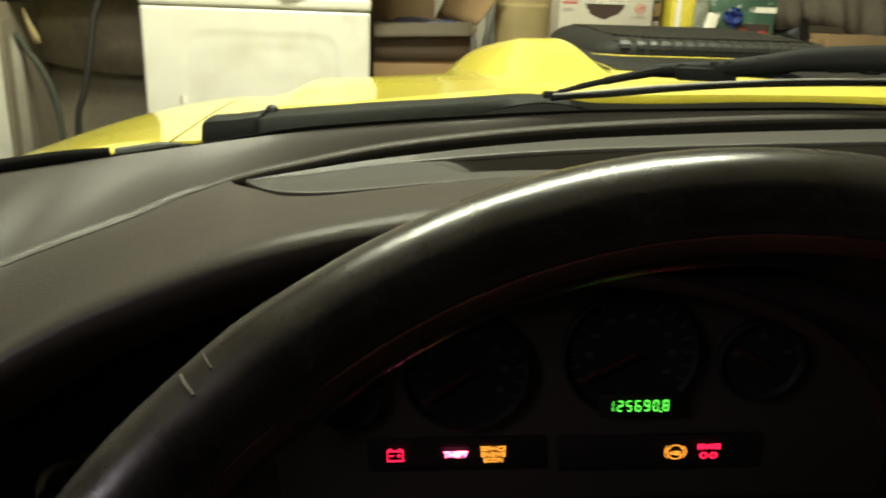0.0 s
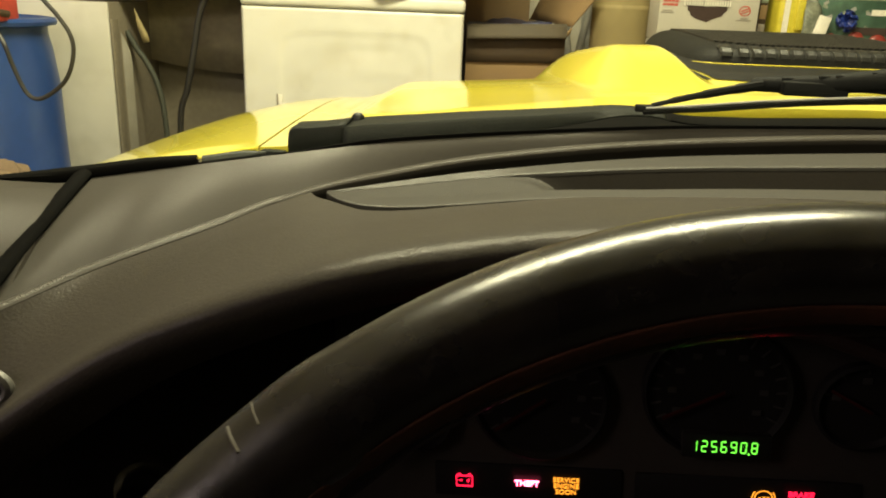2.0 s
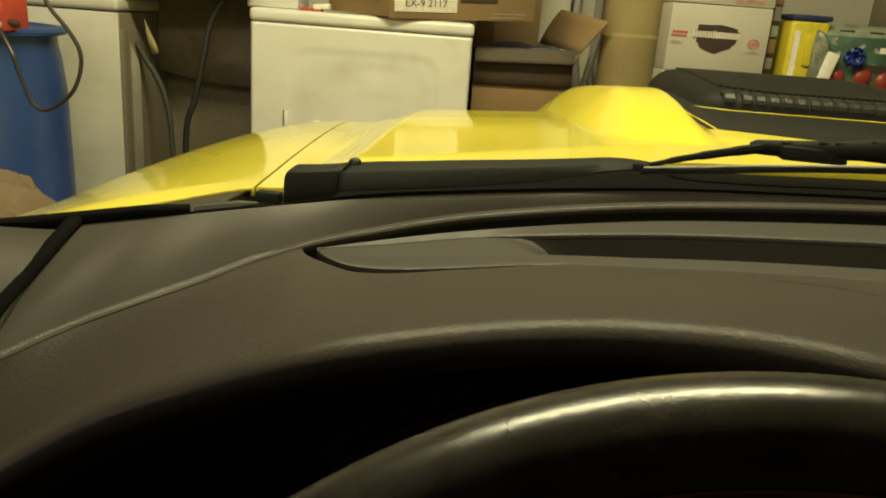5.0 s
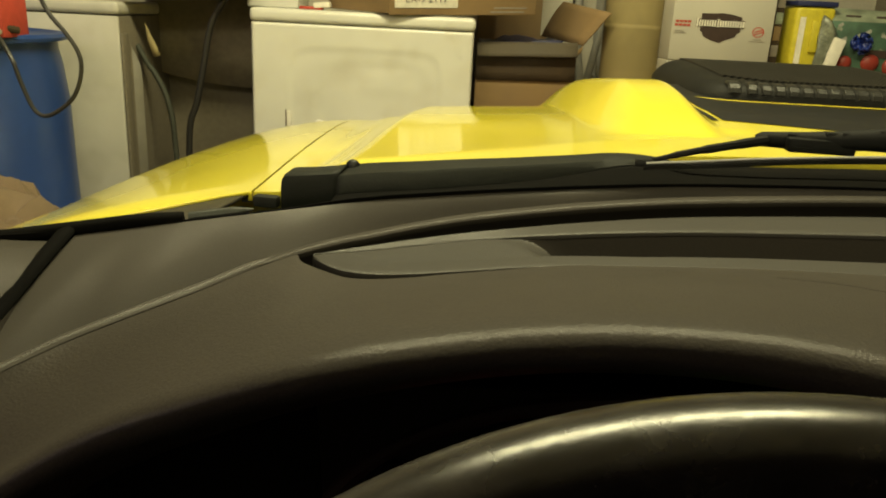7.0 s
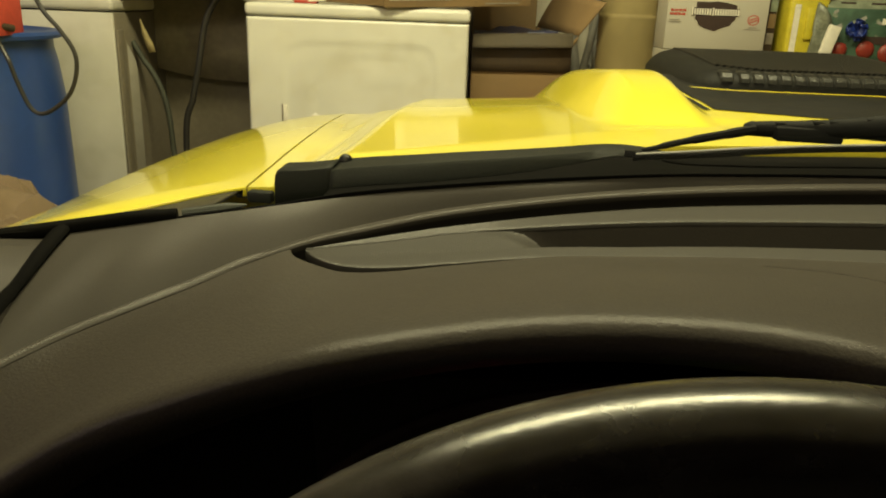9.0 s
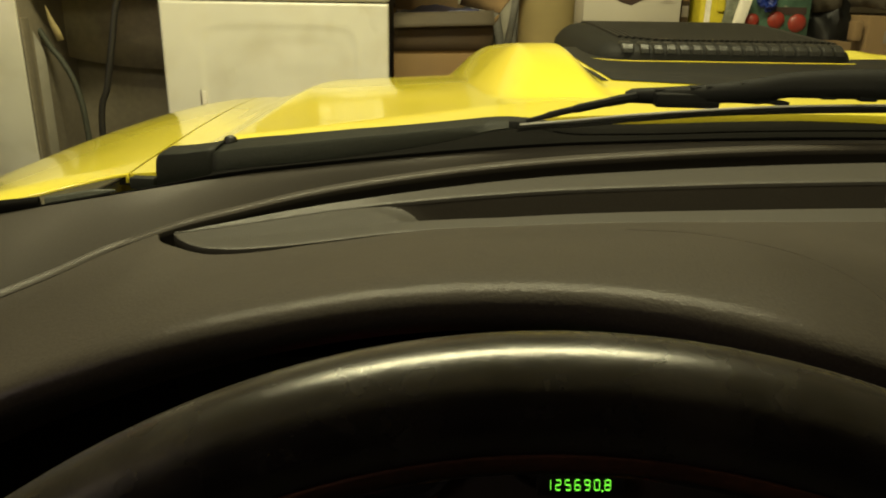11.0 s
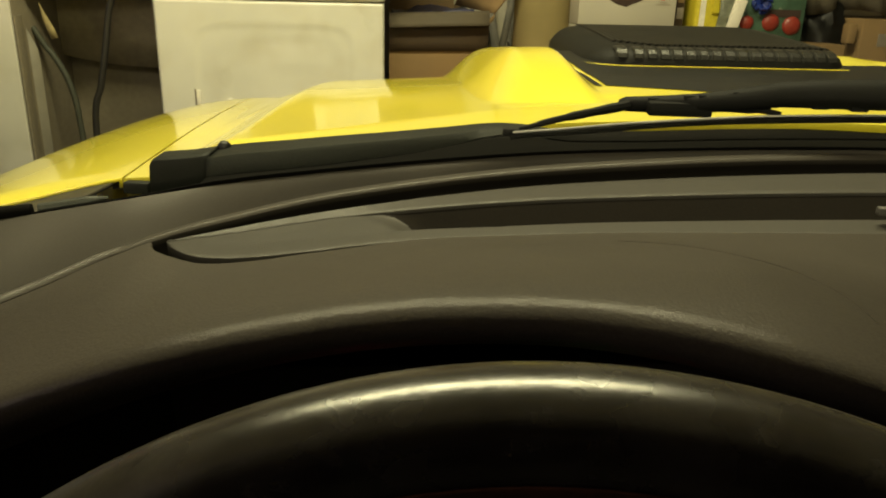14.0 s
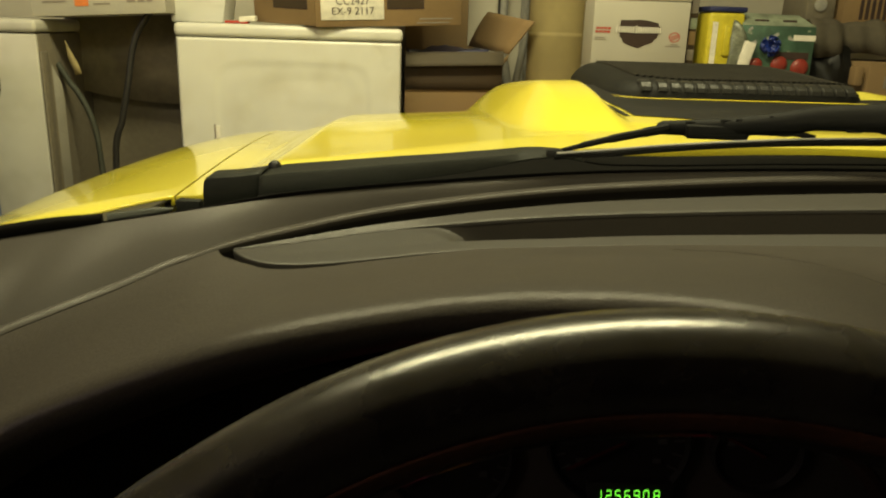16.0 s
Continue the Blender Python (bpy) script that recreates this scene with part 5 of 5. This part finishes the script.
tube(bm, curve_pts([(-0.93, 2.0, 1.25), (-0.885, 1.94, 1.06), (-0.858, 1.93, 0.98), (-0.812, 1.92, 0.927), (-0.786, 1.92, 0.884), (-0.782, 1.92, 0.845), (-0.796, 1.92, 0.798), (-0.822, 1.92, 0.763), (-0.872, 1.92, 0.732), (-0.904, 1.92, 0.745), (-0.929, 1.92, 0.807), (-0.946, 1.92, 0.864), (-1.00, 1.96, 0.916), (-1.08, 2.05, 0.914)], 90), 0.0052, 8)
part("cable", bm, M_CABLE, cb)

# tan bag beside the front wheel
bag = thing("canvas_bag", "tan canvas bag slumped on a box beside the fender", "bag")
bm = bmesh.new()
bmesh.ops.create_icosphere(bm, subdivisions=5, radius=1)
for v in bm.verts:
    c = v.co.copy()
    e = 0.6
    c = Vector([math.copysign(abs(k) ** e, k) for k in c])
    n = noise.noise(c * 2.3) * 0.14 + noise.noise(c * 6) * 0.07 + noise.noise(c * 15) * 0.025
    v.co = Vector((-0.838 + c.x * 0.175 * (1 + n), 1.62 + c.y * 0.17 * (1 + n), 0.31 + c.z * 0.315 * (1 + n) - 0.09 * max(0.0, c.x)))
    v.co.z = max(v.co.z, 0.0)
part("bag_body", bm, M_TAN, bag)

# open carton right of the dryer
ob_ = thing("open_box", "open brown cardboard box with raised flaps on a bench", "box")
X0, X1, Y0, Y1, Z0, Z1 = 0.165, 0.492, 2.70, 3.05, 0.70, 0.925
for nm, d in (("front_side", (X0, X1, Y0, Y0 + 0.006, Z0, Z1)), ("back_side", (X0, X1, Y1 - 0.006, Y1, Z0, Z1)), ("end_side", (X0, X0 + 0.006, Y0 + 0.006, Y1 - 0.006, Z0, Z1)), ("end_side", (X1 - 0.006, X1, Y0 + 0.006, Y1 - 0.006, Z0, Z1)), ("bottom", (X0, X1, Y0, Y1, Z0 - 0.006, Z0))):
    boxpart(nm, d, M_CARD, ob_, bevel=0.001)


# darker, greyer brown than the rest of the box
M_FLAP_BROWN = mat("grey_brown_cardboard", (0.080, 0.064, 0.044), 0.9, grain=180, vary=0.1, bump=0.15)


def flap(pts, material=M_CARD):
    bm = bmesh.new()
    grid(bm, pts)
    with_depth(part("flap", bm, material, ob_), 0.005)


flap([[(X0 + (X1 - X0) * u, Y0 - 0.009 - 0.006 * k, Z1 + 0.012 * u - 0.011 * k) for k in range(5)] for u in np.linspace(0, 1, 7)], M_FLAP_BROWN)
# dark panel paints the shadow below the upper flap onto the box front
flap([[(X0 + (X1 - X0) * u, Y0 - 0.002, Z1 + 0.006 * u - 0.030 * k) for k in range(5)] for u in np.linspace(0, 1, 7)], M_CARD_DARK)
FB, FF, TB, TF = Vector((0.41, 3.03, 0.945)), Vector((0.512, 2.70, 0.930)), Vector((0.470, 2.95, 1.068)), Vector((0.590, 2.68, 1.036))
flap([[FB.lerp(FF, u).lerp(TB.lerp(TF, u), v) + Vector((0, 0, 0.012 * math.sin(math.pi * v) * (1 - u))) for v in np.linspace(0, 1, 6)] for u in np.linspace(0, 1, 6)])
flap([[FF, FF - Vector((0.004, 0, 0.02))], [FF - Vector((0.042, 0, 0.042)), FF - Vector((0.048, -0.004, 0.07))]])
flap([[(X0, Y1, Z1), (X0, Y1 + 0.06, Z1 + 0.02)], [(X1 - 0.06, Y1, Z1), (X1 - 0.06, Y1 + 0.06, Z1 + 0.02)]])
bm = bmesh.new()
rnd = random.Random(8)
grid(bm, [[(X0 + 0.012 + (X1 - X0 - 0.06) * u, Y0 + 0.012 + 0.30 * v, Z1 - 0.004 + 0.016 * u + 0.014 * math.sin(9 * u + 4 * v) * v + rnd.uniform(0, 0.008)) for v in np.linspace(0, 1, 10)] for u in np.linspace(0, 1, 18)])
with_depth(part("dark_contents", bm, M_NAVY, ob_, "dark blue crumpled contents"), 0.01)
b3, m3 = carton("tall_box", "tall brown cardboard box behind the open one", 0.17, 0.405, 3.06, 3.23, 0.0, 1.4, M_CARD)
bars(b3, m3, 3.06, [(0.26, 0.37, 1.055, 1.06), (0.25, 0.36, 1.035, 1.04)], M_PRINT_GREY)

# bench that carries the row of boxes
bench = thing("work_bench", "plain wooden work bench under the boxes", "bench")
boxpart("bench_top", (0.16, 2.2, 2.50, 3.05, 0.655, 0.694), M_WOOD, bench, bevel=0.004)
for bx in (0.20, 2.14):
    for by in (2.54, 3.0):
        boxpart("leg", (bx, bx + 0.06, by - 0.03, by + 0.03, 0, 0.655), M_WOOD, bench, bevel=0.003)

# pipes on the wall
for k, (px, r, mm) in enumerate(((0.545, 0.012, M_CABLE), (0.585, 0.018, M_PIPE), (0.635, 0.010, M_PIPE), (0.675, 0.016, M_PIPE))):
    p = thing("wall_pipe", "grey conduit running up the wall" if mm is M_PIPE else "black cable running up the wall", "pipe", group="pipes on the wall")
    bm = bmesh.new()
    tube(bm, curve_pts([(px, 3.22, 0.0), (px + 0.01, 3.21, 0.7), (px - 0.03 * (k % 2), 3.2, 1.1), (px + 0.02, 3.22, 2.4)], 20), r, 10)
    part("pipe", bm, mm, p)
ln = thing("leaning_pole", "grey pole leaning against the boxes", "pole")
bm = bmesh.new()
tube(bm, [(0.46, 3.12, 0.0), (0.62, 2.98, 1.02)], 0.014, 10)
part("pole", bm, M_PIPE, ln)

# big paper tube
tb = thing("paper_tube", "large tan cardboard tube standing on end", "tube")
bm = bmesh.new()
lathe(bm, [(0.093, 0.695), (0.097, 0.70), (0.097, 1.45), (0.09, 1.452)], (0.685, 2.78, 0), None, 48)
part("tube_body", bm, M_TUBE, tb)
bm = bmesh.new()
lathe(bm, [(0.0975, 0.99), (0.0982, 0.995), (0.0982, 1.0), (0.0975, 1.005)], (0.685, 2.78, 0), None, 48)
part("tube_ridge", bm, M_TUBE, tb)

# white snack cartons, stacked
def snack(z0, z1, rot, label, down=0.104):
    t, m = carton("snack_carton", label, 0.765, 1.081, 2.60, 2.86, z0, z1, M_WBOX, rot=rot, tape=False)
    k = z1 - down
    bm = bmesh.new()
    shape = [(-0.064, 0.043), (-0.02, 0.044), (0.0, 0.046), (0.03, 0.043), (0.062, 0.036), (0.064, 0.004), (0.060, -0.010), (0.052, -0.014), (0.048, -0.024), (0.02, -0.034), (0.0, -0.044), (-0.03, -0.036), (-0.052, -0.026), (-0.056, -0.014), (-0.064, -0.010)]
    f = bm.faces.new([bm.verts.new((0.918 + x, 2.5988, k + z)) for x, z in shape])
    r = bmesh.ops.extrude_face_region(bm, geom=[f])
    for v in r["geom"]:
        if isinstance(v, bmesh.types.BMVert):
            v.co.y += 0.002
    bm.transform(m)
    part("badge", bm, M_PRINT_DARK, t, "dark brown badge", shade=False)
    # a pale band of upright bars with a dark rim, in place of the name
    boxpart("band_rim", (0.840, 0.990, 2.5976, 2.5990, k + 0.003, k + 0.026), M_PRINT_DARK, t, bevel=0, m=m)
    for i in range(19):
        x = 0.8405 + 0.0079 * i + (0.001 if i > 7 else 0)
        tall = 0.004 if i in (0, 8) else 0.0
        boxpart("bar", (x, x + 0.0050, 2.5964, 2.5976, k + 0.0048 - 0.5 * tall, k + 0.0236 + tall), M_PRINT_PALE, t, bevel=0, m=m)
    bars(t, m, 2.600, [(0.776 + 0.0125 * i, 0.7865 + 0.0125 * i, k + 0.013, k + 0.020) for i in range(4)], M_PRINT_RED)
    bars(t, m, 2.600, [(0.774 + 0.0125 * i, 0.7845 + 0.0125 * i, k + 0.002, k + 0.009) for i in range(4)], M_PRINT_RED)
    bars(t, m, 2.600, [(0.775, 0.806, k - 0.014, k - 0.0115), (0.772, 0.812, k - 0.020, k - 0.0175), (1.024, 1.050, k - 0.030, k - 0.0275), (1.010, 1.060, k - 0.036, k - 0.0335)], M_PRINT_GREY)
    bm = bmesh.new()
    aa = np.linspace(0, math.tau, 24)
    grid(bm, [[(1.036 + rr * math.cos(a), 2.599, k - 0.006 + rr * 0.85 * math.sin(a)) for rr in (0.0155, 0.0185)] for a in aa])
    bm.transform(m)
    part("seal", bm, M_PRINT_RED, t)
    for o in (-0.004, 0.003):
        bars(t, m @ Matrix.Translation((1.036, 0, k)) @ Matrix.Rotation(radians(-20), 4, "Y") @ Matrix.Translation((-1.036, 0, -k)), 2.600, [(1.022, 1.050, k - 0.007 + o, k - 0.004 + o)], M_PRINT_RED, "seal_band")
    return t, m


snack(0.695, 0.905, -1, "white carton with a dark brown badge on the bench")
snack(0.906, 1.112, 0, "white carton with a dark brown badge stacked on another")
top_carton, m_top = snack(1.114, 1.32, 1.5, "white carton with a dark badge on top of the stack", 0.142)
bm = bmesh.new()
aa = np.linspace(0, math.tau, 28)
grid(bm, [[(1.000 + rr * math.cos(a), 2.5985, 1.158 + rr * math.sin(a)) for rr in (0.020, 0.025)] for a in aa])
box(bm, 0.978, 1.022, 2.5982, 2.5990, 1.156, 1.160, m=Matrix.Translation((1.000, 0, 1.158)) @ Matrix.Rotation(radians(45), 4, "Y") @ Matrix.Translation((-1.000, 0, -1.158)))
bm.transform(m_top)
part("ban_sign", bm, M_PRINT_RED, top_carton, "red ring with a slash")
letters("warning_print", "DO NOT CUT", 0.0145, m_top @ Matrix.Translation((1.002, 2.5985, 1.1255)) @ Matrix.Rotation(radians(90), 4, "X"), M_PRINT_RED, top_carton, label="red printed warning")
# narrow printed box beside the cartons
nb = thing("printed_box", "narrow brown and grey printed box beside the white cartons", "box")
boxpart("carton", (1.097, 1.124, 2.64, 2.86, 0.695, 1.30), M_CARD_DARK, nb, bevel=0.003)
for i in range(7):
    boxpart("print_patch", (1.099, 1.121, 2.6385, 2.6402, 0.93 + i * 0.05, 0.965 + i * 0.05 + 0.008 * (i % 2)), (M_PRINT_GREY, M_CARD, M_PALEGREEN)[i % 3], nb, bevel=0.0005)

# dark upright between cartons and canister
up = thing("dark_upright", "dark metal shelf upright behind the boxes", "post")
boxpart("post", (1.122, 1.140, 2.74, 2.78, 0.694, 1.6), M_BOARD, up, bevel=0.003)

# yellow canister
cn = thing("yellow_canister", "yellow plastic canister with a navy lid", "canister")
bm = bmesh.new()
box(bm, 1.146, 1.268, 2.60, 2.72, 0.868, 1.086, bevel=0.012, seg=3)
part("canister_body", bm, M_YCAN, cn)
boxpart("lid", (1.143, 1.271, 2.598, 2.722, 1.087, 1.104), M_NAVY, cn, bevel=0.005)
bars(cn, Matrix(), 2.60, [(1.160, 1.178, 0.90, 1.055), (1.240, 1.250, 0.92, 1.04)], M_PRINT_PALE)
boxpart("grip", (1.198, 1.228, 2.591, 2.602, 0.95, 1.045), M_YCAN, cn, bevel=0.004)
st, ms = carton("flat_box", "flat brown cardboard box under the canister and juice box", 1.12, 1.62, 2.52, 2.90, 0.695, 0.866, M_CARD, tape=False)

# green juice carton with bow and fruit
gb = thing("juice_carton", "green printed drinks carton with fruit on its front", "box")
GM = Matrix.Translation((1.38, 2.66, 0)) @ Matrix.Rotation(radians(-7), 4, "Z") @ Matrix.Translation((-1.38, -2.66, 0))
boxpart("carton", (1.262, 1.500, 2.57, 2.75, 0.867, 1.050), M_GREEN, gb, bevel=0.006, m=GM)
bm = bmesh.new()
grid(bm, [[(1.264 + 0.012 * v, 2.571 + 0.085 * v, 1.049 + 0.040 * v), (1.498 - 0.03 * v, 2.571 + 0.085 * v, 1.049 + 0.036 * v)] for v in np.linspace(0, 1, 5)] + [[(1.27, 2.745, 1.05), (1.49, 2.745, 1.05)]])
bm.transform(GM)
part("gable", bm, M_PALEGREEN, gb, "pale grey-green sloping top")
for hx in (1.31, 1.40):
    boxpart("handle_slot", (hx, hx + 0.045, 2.600, 2.603, 1.060, 1.068), M_PRINT_DARK, gb, bevel=0.001, m=GM)
rg = random.Random(12)
for i in range(16):
    px, pz, pw = rg.uniform(1.275, 1.475), rg.uniform(0.965, 1.035), rg.uniform(0.008, 0.022)
    boxpart("leaf_print", (px, px + pw, 2.5690 - 0.0002 * i / 16, 2.5702, pz, pz + pw * 0.6), M_PALEGREEN if i % 2 else M_PIPE, gb, bevel=0, m=GM @ Matrix.Translation((px, 0, pz)) @ Matrix.Rotation(rg.uniform(-0.8, 0.8), 4, "Y") @ Matrix.Translation((-px, 0, -pz)))
boxpart("side_label", (1.2595, 1.2625, 2.585, 2.70, 0.90, 1.03), M_PRINT_PALE, gb, bevel=0.0005, m=GM)
bars(gb, GM, 2.57, [(1.43, 1.50, 1.004, 1.022)], M_PRINT_PALE, "name_bar")
bars(gb, GM, 2.569, [(1.375, 1.485, 0.945, 0.968)], M_PRINT_DARK, "dark_band")
for fx, fz, fr in ((1.395, 0.928, 0.027), (1.462, 0.920, 0.029), (1.320, 0.925, 0.022)):
    bm = bmesh.new()
    lathe(bm, [(fr, 0), (fr * 0.94, 0.004), (fr * 0.6, 0.009), (fr * 0.1, 0.011)], (fx, 2.5695, fz), UPRIGHT, 24)
    bm.transform(GM)
    part("fruit", bm, M_REDFRUIT, gb, "red printed fruit")
bow = thing("gift_bow", "shiny dark blue gift bow on the drinks carton", "bow")
rnd = random.Random(4)
for k in range(26):
    a, e = rnd.uniform(0, math.tau), rnd.uniform(0.1, 1.3)
    d = Vector((math.cos(a) * math.cos(e), -math.sin(e), math.sin(a) * math.cos(e)))
    side = d.cross(Vector((0, 1, 0.3))).normalized() * 0.007
    c = Vector((1.345, 2.568, 0.985))
    bm = bmesh.new()
    rows = []
    for u in np.linspace(0, 1, 7):
        p = c + d * 0.034 * math.sin(math.pi * u * 0.55) + side.cross(d).normalized() * 0.010 * math.sin(math.pi * u)
        rows.append([p - side, p + side])
    grid(bm, rows)
    with_depth(part("loop", bm, M_BLUEBOW, bow), 0.0006)
wt = thing("small_packet", "small white and red packet beside the drinks carton", "packet")
boxpart("packet", (1.222, 1.258, 2.545, 2.56, 0.867, 1.0), M_PRINT_PALE, wt, bevel=0.002, m=Matrix.Translation((1.24, 2.55, 0.867)) @ Matrix.Rotation(radians(14), 4, "Y") @ Matrix.Translation((-1.24, -2.55, -0.867)))

M_FILM = mat("grey_green_film", (0.16, 0.17, 0.13), 0.35, grain=120, vary=0.3, bump=0.3, blotch=20, blotch_vary=0.4)
pb = thing("plastic_pouch", "crumpled grey-green plastic pouch between canister and carton", "pouch")
bm = bmesh.new()
rows = []
for i in range(9):
    u = i / 8
    rows.append([Vector((1.206 + 0.062 * u + 0.010 * v * (1 - u), 2.570 - 0.012 * math.sin(math.pi * u) + 0.006 * math.sin(9 * v + 4 * u), 0.870 + (0.192 - 0.050 * u) * v)) for v in np.linspace(0, 1, 12)])
grid(bm, rows)
with_depth(part("pouch", bm, M_FILM, pb), 0.014, 1)

# cartons and dark clutter at the far end
shelf = thing("wall_shelf", "dark shelf carrying cardboard boxes", "shelf")
boxpart("shelf_board", (1.50, 2.3, 2.66, 3.0, 1.035, 1.055), M_BOARD, shelf, bevel=0.002)
for sx in (1.51, 2.26):
    boxpart("shelf_leg", (sx, sx + 0.03, 2.97, 3.0, 0.694, 1.035), M_BOARD, shelf, bevel=0.002)
b5, m5 = carton("shelf_box", "brown cardboard box with printed lines on the shelf", 1.655, 2.05, 2.68, 2.96, 1.056, 1.34, M_CARD, rot=-4)
bars(b5, m5, 2.68, [(1.71 + k * 0.02, 1.722 + k * 0.02, 1.08, 1.16) for k in range(6)], M_PRINT_DARK, "bar_mark")
b6, m6 = carton("low_box", "brown cardboard box at the end of the bench", 1.68, 2.05, 2.58, 2.90, 0.695, 0.945, M_CARD, rot=5)
bars(b6, m6, 2.58, [(1.74, 1.80, 0.86, 0.90), (1.84, 1.92, 0.87, 0.875)], M_PRINT_GREY)
dk = thing("dark_bag", "crumpled dark plastic bag between the boxes", "bag")
bm = bmesh.new()
bmesh.ops.create_icosphere(bm, subdivisions=4, radius=1)
for v in bm.verts:
    c = v.co.copy()
    n = noise.noise(c * 2.5) * 0.22 + noise.noise(c * 7) * 0.10
    v.co = Vector((1.61 + c.x * 0.095 * (1 + n), 2.70 + c.y * 0.09 * (1 + n), 0.865 + c.z * 0.165 * (1 + n)))
    v.co.z = max(v.co.z, 0.867 if v.co.x < 1.62 else 0.70)
part("bag_body", bm, M_BLACK, dk)
sp = thing("tan_sponge", "small dull tan sponge on the bench end", "sponge")
boxpart("sponge", (1.645, 1.675, 2.56, 2.60, 0.867, 0.93), M_CARD, sp, bevel=0.006)

# folded cloth over the shelf edge and a grey case beside it
ct = thing("folded_cloth", "brown-grey folded cloth draped over the shelf edge", "cloth")
bm = bmesh.new()
rows = []
for i in range(40):
    u = i / 39
    x = 1.515 + 0.50 * u
    fold = 0.010 * math.sin(17 * u) + 0.006 * math.sin(41 * u + 1)
    hang = 0.085 + 0.05 * u + 0.02 * math.sin(7 * u + 2)
    rows.append([(x, 2.80, 1.058 + 0.012 * abs(math.sin(9 * u))), (x, 2.70, 1.066 + fold * 0.5), (x, 2.665, 1.068 + fold * 0.6), (x, 2.648 - fold, 1.055), (x + 0.01, 2.640 - fold * 1.6, 1.055 - hang * 0.5), (x + 0.02, 2.645 - fold * 2, 1.055 - hang)])
grid(bm, rows)
with_depth(part("cloth", bm, M_CLOTH, ct), 0.006, 1)
gc = thing("grey_case", "dull grey plastic tool case on the shelf", "case")
boxpart("case_body", (1.53, 1.635, 2.72, 2.90, 1.072, 1.22), M_BOARD, gc, bevel=0.012)
bm = bmesh.new()
lathe(bm, [(0.012, 0), (0.020, 0.0), (0.022, 0.006), (0.012, 0.008)], (1.575, 2.7195, 1.125), UPRIGHT, 24)
part("knob", bm, M_PIPE, gc)

# ceiling fixtures
fx = thing("ceiling_light", "white twin-tube ceiling light", "ceiling light")
boxpart("housing", (-0.72, 1.02, 1.20, 1.40, 2.52, 2.599), M_WHITE, fx, bevel=0.01)
PLACE = Matrix()
# unseen housing added to go with the rear fill lamp
fx2 = thing("ceiling_light", "unseen housing added around the rear fill lamp", "ceiling light")
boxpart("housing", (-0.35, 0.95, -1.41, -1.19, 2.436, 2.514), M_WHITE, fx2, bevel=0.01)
# housing and rod are added too, out of view, for the side fill
fx3 = thing("shop_light", "unseen housing added around the side fill lamp", "shop light")
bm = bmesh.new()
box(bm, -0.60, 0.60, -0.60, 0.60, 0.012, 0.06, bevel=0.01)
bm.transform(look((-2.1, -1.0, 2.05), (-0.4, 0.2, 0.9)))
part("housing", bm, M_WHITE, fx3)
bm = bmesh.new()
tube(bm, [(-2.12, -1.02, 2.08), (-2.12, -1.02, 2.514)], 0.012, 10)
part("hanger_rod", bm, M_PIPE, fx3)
